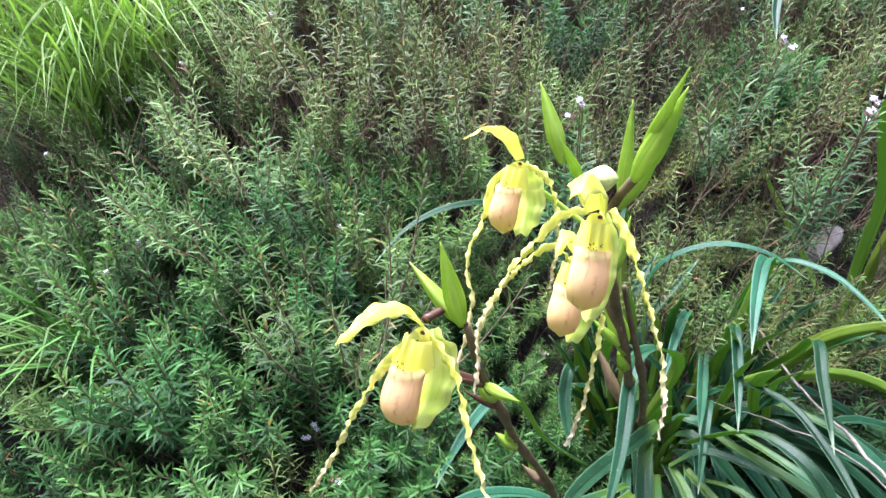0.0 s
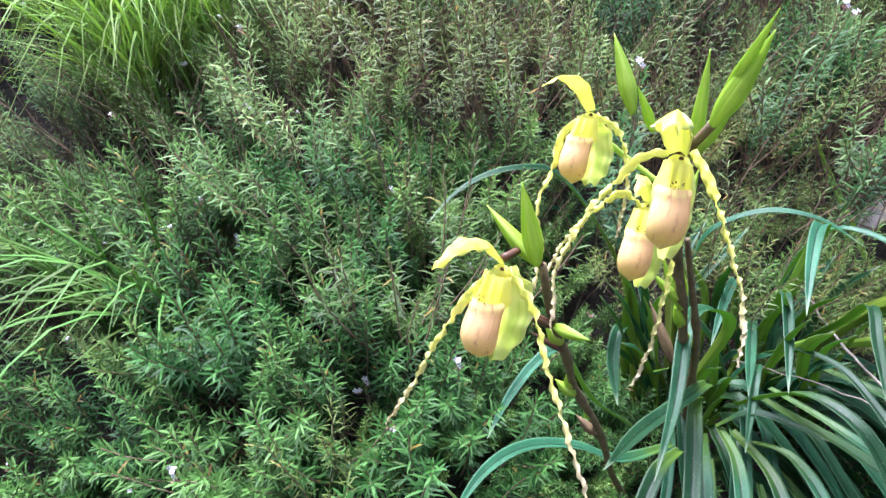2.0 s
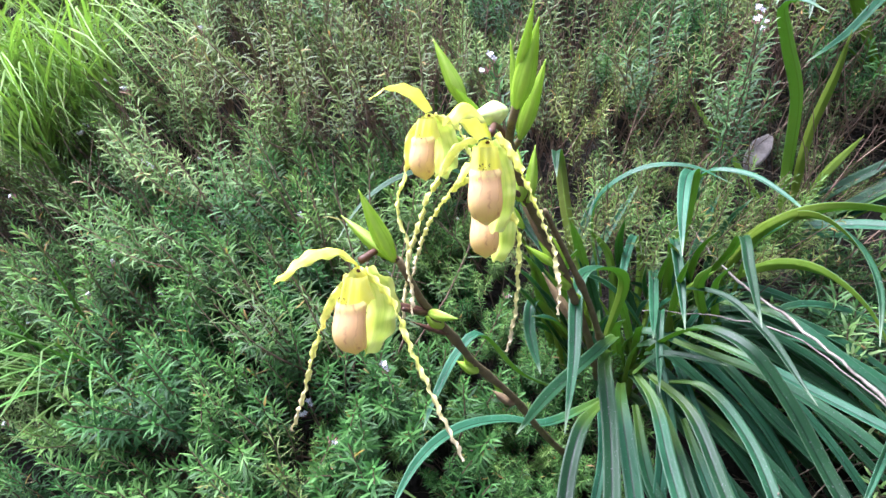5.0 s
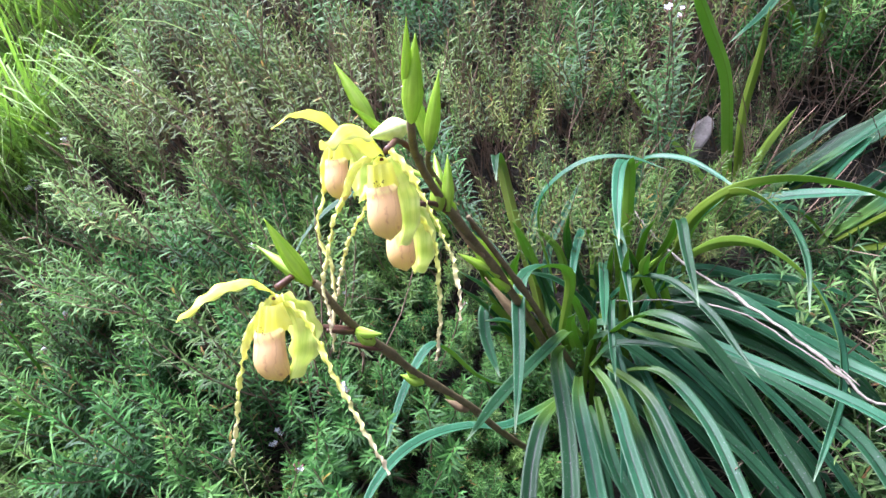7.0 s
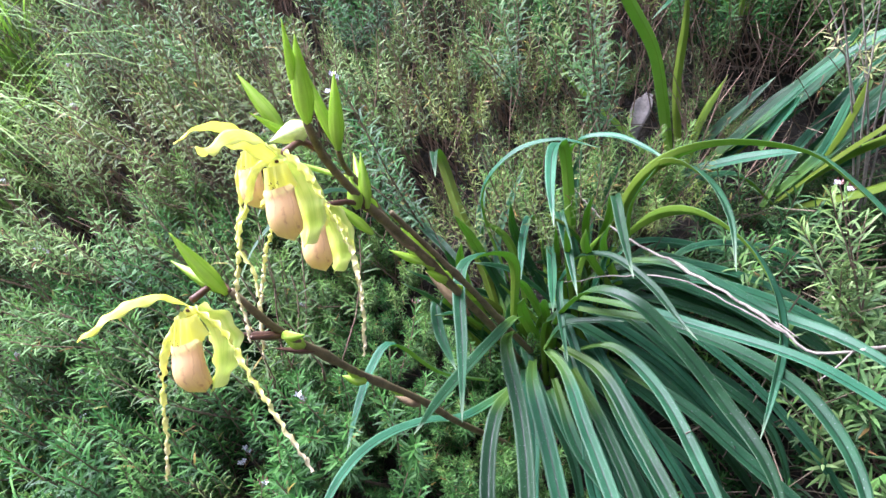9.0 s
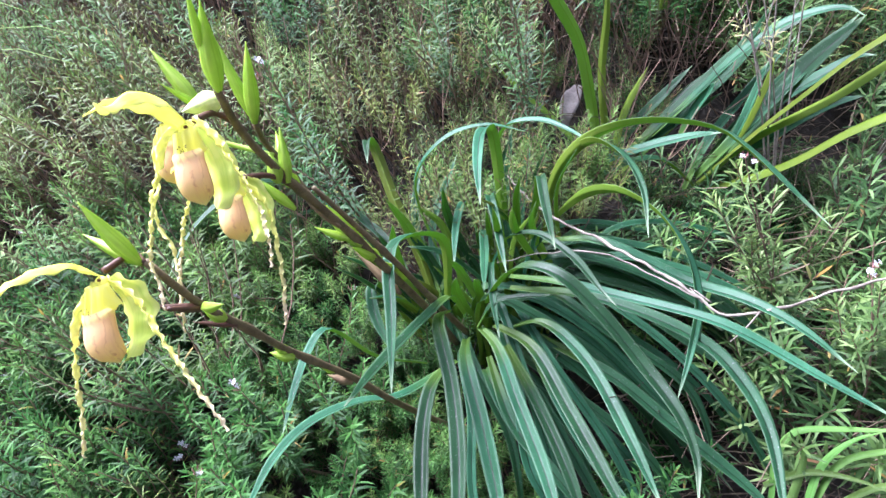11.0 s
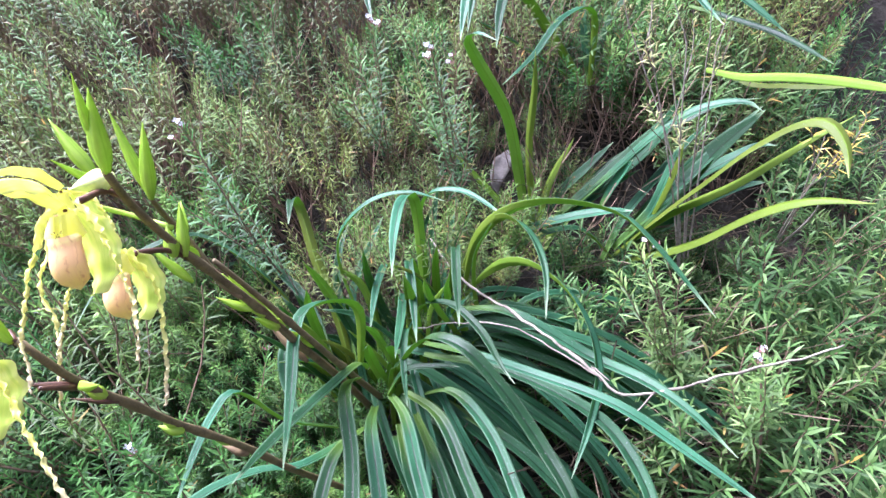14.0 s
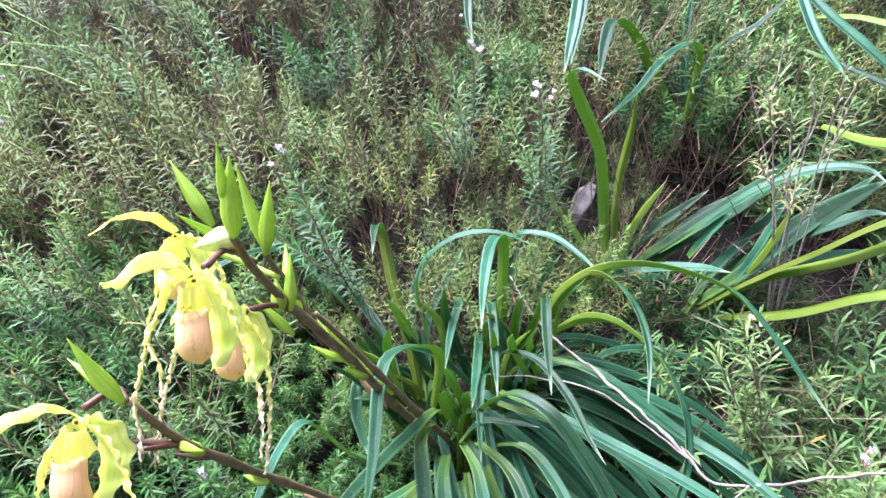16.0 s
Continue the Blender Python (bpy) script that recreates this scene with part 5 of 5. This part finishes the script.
orchid_flower(tall, (0.146, 0.550, 1.018), -15, 0,
              [(0.147, 0.552, 1.024), (0.142, 0.535, 1.045), (0.130, 0.500, 1.050), (0.118, 0.470, 1.040)],
              [(0.150, 0.556, 1.018), (0.153, 0.563, 0.990), (0.149, 0.552, 0.960), (0.136, 0.525, 0.943)],
              [(0.142, 0.548, 1.020), (0.126, 0.554, 1.031), (0.090, 0.556, 1.002), (0.070, 0.559, 0.972), (0.056, 0.544, 0.943)],
              [(0.151, 0.550, 1.020), (0.168, 0.540, 0.980), (0.160, 0.528, 0.930), (0.150, 0.518, 0.895), (0.137, 0.513, 0.864)], 0.90, 5.0, 3, shift=(-0.007, 0, 0.007))
orchid_flower(tall, (0.092, 0.618, 1.098), -30, 0,
              [(0.093, 0.620, 1.105), (0.080, 0.606, 1.128), (0.060, 0.575, 1.136), (0.040, 0.548, 1.126)],
              [(0.095, 0.624, 1.098), (0.098, 0.628, 1.070), (0.095, 0.612, 1.045), (0.088, 0.585, 1.031)],
              [(0.088, 0.616, 1.100), (0.068, 0.623, 1.083), (0.058, 0.611, 1.051), (0.042, 0.587, 1.013), (0.047, 0.574, 0.976), (0.026, 0.546, 0.895)],
              [(0.097, 0.618, 1.100), (0.118, 0.610, 1.085), (0.128, 0.600, 1.045), (0.120, 0.590, 0.985)], 0.90, 5.0, 4, (0.019, -0.30, -30, 0.05), shift=(0.003, 0, 0.004))

# ---- grasses, twigs, dead leaf ----
def grass_tuft(name, at, blades, length, spread, width, seed, label, mat=None, lean=(0, -0.25)):
    """A tuft of arching blades, each blade a mesh of the tuft."""
    rng = random.Random(seed)
    root = tagged(empty(name, at), label, "grass", "grass tufts")
    for k in range(blades):
        a = rng.uniform(0, 6.283)
        out = spread * rng.uniform(0.3, 1.0)
        ln = length * rng.uniform(0.65, 1.15)
        d = np.array((math.cos(a) * out + lean[0], math.sin(a) * out + lean[1], 0))
        foot = np.array((rng.uniform(-.03, .03), rng.uniform(-.03, .03), -0.02))
        p1 = foot + d * 0.25 * ln + np.array((0, 0, ln * 0.45))
        p2 = foot + d * 0.65 * ln + np.array((0, 0, ln * rng.uniform(0.6, 0.75)))
        p3 = foot + d * 1.15 * ln + np.array((0, 0, ln * rng.uniform(0.3, 0.95)))
        me = ribbon_mesh("blade", [foot, p1, p2, p3], width * rng.uniform(0.7, 1.2), blade_profile, fold=0.2, thick=0.0005, cols=2, rows=9)
        part("blade", me, mat or GRASS, root)
    return root


def tufts():
    rng = random.Random(5)
    first = []
    for s in range(3):
        first.append(grass_tuft("grass_tuft", (-3, 6, 0), 64, 0.50, 0.9, 0.0080, 60 + s, "lush tuft of fine yellow-green grass on the bank", lean=(0.1, -0.3)))
    spots = [(-0.74, 1.56), (-0.86, 1.54), (-0.98, 1.56), (-1.10, 1.62), (-0.80, 1.78), (-1.00, 1.85), (-1.25, 1.80), (-0.66, 1.84), (-1.2, 2.0), (-0.85, 2.0), (-0.72, 2.1), (-1.0, 2.15), (-0.75, 2.25), (-0.92, 2.28), (-1.4, 2.0), (-1.3, 1.65), (-1.45, 1.8), (-1.35, 1.95)]
    low_tuft = grass_tuft("grass_tuft", (0, 0, 0), 44, 0.42, 0.55, 0.0085, 64, "tuft of long arching green grass among the shrubs", GRASS_LOW, lean=(-0.35, -0.45))
    low_tuft.matrix_basis = pose(-0.76, 1.10, bank(-0.76, 1.10) + 0.08, 8, 0, 0)
    copy_thing(low_tuft, pose(-0.63, 1.07, bank(-0.63, 1.07) + 0.08, 8, 0, 25))
    for i, (x, y) in enumerate(spots):
        m = pose(x, y, bank(x, y) + 0.11, 8, 0, rng.uniform(-60, 60))
        if i < 3:
            first[i].matrix_basis = m
        else:
            copy_thing(first[i % 3], m)
    for x, y in ((-0.76, 1.47), (-0.86, 1.44), (-0.96, 1.47), (-0.68, 1.52), (-1.06, 1.52), (-0.80, 1.40)):
        copy_thing(first[0], pose(x, y, bank(x, y) + 0.12, 10, 0, rng.uniform(-60, 60))).scale = (0.88, 0.88, 0.88)


tufts()


# dry branch with a forked twig lying over the leaves
branch = tagged(empty("dry_branch"), "bare pale dry branch lying across the orchid leaves", "branch")
part("limb", tube_mesh("limb", [(0.532, 1.089, 0.825), (0.539, 0.947, 0.761), (0.582, 0.823, 0.701), (0.617, 0.721, 0.646), (0.630, 0.682, 0.621), (0.652, 0.650, 0.587), (0.727, 0.626, 0.573), (0.820, 0.601, 0.568), (0.894, 0.579, 0.562), (0.959, 0.569, 0.557)], [.0012, .0019, .0022, .0020, .0017, .0014], rows=80, knobs=(.1, .22, .36, .52, .7, .83), wobble=.004), DRY_WOOD, branch)
part("twig", tube_mesh("twig", [(0.394, 0.954, 0.709), (0.439, 0.889, 0.720), (0.512, 0.816, 0.718), (0.560, 0.773, 0.698), (0.601, 0.725, 0.653), (0.633, 0.674, 0.613)], [.0008, .0013, .0013], rows=40, wobble=.003), DRY_WOOD, branch)
part("twig", tube_mesh("twig", [(0.690, 0.632, 0.579), (0.664, 0.637, 0.562), (0.640, 0.642, 0.551)], [.0014, .0007], rows=8), DRY_WOOD, branch)
part("twig", tube_mesh("twig", [(0.635, 0.673, 0.607), (0.634, 0.693, 0.626), (0.644, 0.666, 0.605)], [.0016, .001], rows=8), DRY_WOOD, branch)

dead = part("dead_leaf", ribbon_mesh("dead_leaf", [(0.852, 1.367, 0.911), (0.811, 1.346, 0.885), (0.782, 1.337, 0.856), (0.778, 1.345, 0.822)], .047, broad_profile, fold=-0.30, thick=0.001, side=(0.98, -0.15, -0.08), twist=8, ripple=0.06, waves=2, cols=6), DEAD_LEAF)
tagged(dead, "curled pinkish-grey dead leaf lying on the soil", "dead leaf")


def near_grass(label, width, blades):
    root = tagged(empty("grass_tuft"), label, "grass", "grass tufts")
    for pts in blades:
        part("blade", ribbon_mesh("blade", pts, width, blade_profile, fold=0.2, thick=0.0006, cols=2, rows=18), GRASS_LOW, root)


near_grass("few bent bright green grass blades low on the bank", .013, [
    [(0.610, 0.619, 0.289), (0.655, 0.640, 0.346), (0.688, 0.635, 0.374), (0.734, 0.599, 0.376), (0.781, 0.554, 0.376), (0.822, 0.528, 0.396)],
    [(0.642, 0.594, 0.278), (0.694, 0.601, 0.333), (0.737, 0.584, 0.363), (0.770, 0.557, 0.378)],
    [(0.620, 0.638, 0.313), (0.676, 0.606, 0.327), (0.714, 0.560, 0.322), (0.730, 0.523, 0.316)],
    [(0.651, 0.592, 0.280), (0.715, 0.591, 0.331), (0.760, 0.561, 0.346), (0.800, 0.522, 0.353), (0.830, 0.481, 0.354)],
    [(0.626, 0.607, 0.284), (0.683, 0.617, 0.350), (0.687, 0.624, 0.388)],
    [(0.672, 0.581, 0.281), (0.738, 0.549, 0.307), (0.772, 0.506, 0.309), (0.784, 0.468, 0.304)],
])
near_grass("long green grass blades bending over the shrubs", .011, [
    [(-0.236, 0.904, 0.511), (-0.189, 0.886, 0.549), (-0.124, 0.850, 0.559), (-0.066, 0.808, 0.548), (0.004, 0.760, 0.511)],
    [(0.093, 1.532, 1.063), (0.114, 1.537, 1.157), (0.153, 1.518, 1.194), (0.170, 1.480, 1.165), (0.159, 1.445, 1.114)],
])


def litter():
    """Dry stems, needles and fallen bits on the soil."""
    rng = random.Random(8)
    v, f = [], []
    for k in range(3000):
        x, y = rng.uniform(-1.4, 2.0), rng.uniform(0.55, 2.4)
        z = bank(x, y) + rng.uniform(0.0, 0.05)
        a, ln, r = rng.uniform(0, 6.283), rng.uniform(0.015, 0.10), rng.uniform(0.0004, 0.0010)
        d = np.array((math.cos(a), math.sin(a) * 0.7, math.sin(a) * 0.7 + rng.uniform(-.4, .5)))
        d = unit(d)
        p = np.array((x, y, z))
        q = p + d * ln * 0.5 + np.array((rng.uniform(-.01, .01), rng.uniform(-.01, .01), rng.uniform(0, .012)))
        e = p + d * ln
        s = unit(np.cross(d, (0, -.7, .7))) * r
        n = unit(np.cross(s, d)) * r * 1.3
        i = len(v)
        for c in (p, q, e):
            v.extend((c - s, c + s, c + n))
        for b in (0, 3):
            for j in range(3):
                f.append((i + b + j, i + b + (j + 1) % 3, i + b + 3 + (j + 1) % 3, i + b + 3 + j))
    tagged(part("litter", soup("litter", v, f), STRAW), "dry stems and straw scattered over the soil", "litter", kind="stuff")


litter()


# a dead shoot with a shrivelled pale leaf, and a fallen yellow leaf
stalk = tagged(empty("dead_shoot"), "thin brown dead shoot with a shrivelled pale leaf", "dead shoot")
part("stalk", tube_mesh("stalk", [(-0.208, 1.406, 0.883), (-0.252, 1.385, 0.985), (-0.285, 1.378, 1.056), (-0.308, 1.375, 1.096)], [.003, .0022, .0016], rows=16), BARK, stalk)
part("leaf", ribbon_mesh("leaf", [(-0.306, 1.376, 1.098), (-0.313, 1.366, 1.081), (-0.309, 1.356, 1.057), (-0.317, 1.352, 1.038)], .012, broad_profile, fold=0.7, thick=0.0007, twist=60), STRAW, stalk, "shrivelled pale leaf")
fallen = part("fallen_leaf", ribbon_mesh("fallen_leaf", [(-0.716, 1.167, 0.837), (-0.697, 1.163, 0.841), (-0.676, 1.159, 0.840)], .011, broad_profile, fold=0.5, thick=0.0006, side=(0, .4, 1), rows=10), shrub_leaf_material("fallen_leaf", (0.5, 0.42, 0.1), (0.6, 0.5, 0.15), (0.62, 0.52, 0.2)))
tagged(fallen, "small fallen yellow leaf caught on a shrub", "leaf")


def dry_tangle():
    """Dead curved stems tangled low on the bank beside the clump."""
    rng = random.Random(17)
    v, f = [], []
    for k in range(1000):
        x, y = (rng.uniform(0.50, 1.30), rng.uniform(0.50, 1.00)) if k < 700 else (rng.uniform(0.70, 1.50), rng.uniform(1.00, 1.42))
        p = np.array((x, y, bank(x, y) + 0.24 * rng.random() ** 1.4))
        a, ln = rng.uniform(0, 6.283), rng.uniform(0.08, 0.26)
        d = unit((math.cos(a), math.sin(a) * 0.6, rng.uniform(-.1, .7)))
        bend = np.array((rng.uniform(-.05, .05), rng.uniform(-.05, .05), rng.uniform(-.06, .02)))
        c, _ = smooth_curve([p, p + d * ln * 0.5 + bend * 0.5, p + d * ln + bend], 6)
        t = tangents(c)
        r = rng.uniform(0.0006, 0.0014)
        i = len(v)
        for q, tt in zip(c, t):
            s = unit(np.cross(tt, (0.2, -.7, .7))) * r
            n = np.cross(s, tt)
            v.extend((q - s, q + s, q + n * 1.4))
        for b in range(5):
            for j in range(3):
                f.append((i + 3 * b + j, i + 3 * b + (j + 1) % 3, i + 3 * b + 3 + (j + 1) % 3, i + 3 * b + 3 + j))
    tagged(part("dry_stems", soup("dry_stems", v, f), STRAW), "tangle of thin dead stems low on the bank", "dead stems", kind="stuff")


dry_tangle()


def bare_twigs():
    """Thin brown twigs that stand out of the older shrubs, each forked once or twice."""
    rng = random.Random(19)
    v, f = [], []

    def stick(c, r0, r1):
        t = tangents(c)
        i = len(v)
        for n_, (q, tt) in enumerate(zip(c, t)):
            r = r0 + (r1 - r0) * n_ / (len(c) - 1)
            s = unit(np.cross(tt, (0.2, -.7, .3))) * r
            n = np.cross(s, tt)
            v.extend((q - s, q + s, q + n * 1.4))
        for b in range(len(c) - 1):
            for j in range(3):
                f.append((i + 3 * b + j, i + 3 * b + (j + 1) % 3, i + 3 * b + 3 + (j + 1) % 3, i + 3 * b + 3 + j))

    for k in range(900):
        x, y = rng.uniform(-0.95, 1.3), 1.18 + 1.15 * rng.random() ** 0.8
        p = np.array((x, y, bank(x, y)))
        ln = rng.uniform(0.20, 0.44)
        d = unit((rng.uniform(-.6, .6), rng.uniform(-.9, -.2), 1.0))
        bend = np.array((rng.uniform(-.06, .06), rng.uniform(-.04, .04), rng.uniform(-.03, .03)))
        c, _ = smooth_curve([p, p + d * ln * 0.5 + bend, p + d * ln], 6)
        stick(c, 0.0017, 0.0008)
        for fork in range(rng.choice((1, 2, 2, 3))):
            q = c[rng.choice((2, 3, 4))]
            e = unit(d + np.array((rng.uniform(-.9, .9), rng.uniform(-.5, .3), rng.uniform(-.4, .3))))
            fl = ln * rng.uniform(0.18, 0.40)
            stick(np.array([q, q + e * fl * 0.5 + bend * 0.15, q + e * fl + np.array((0, 0, fl * 0.15))]), 0.0010, 0.0006)
    tagged(part("bare_twigs", soup("bare_twigs", v, f), BARK), "thin bare brown twigs standing among the older shrubs", "twigs", kind="stuff")


bare_twigs()
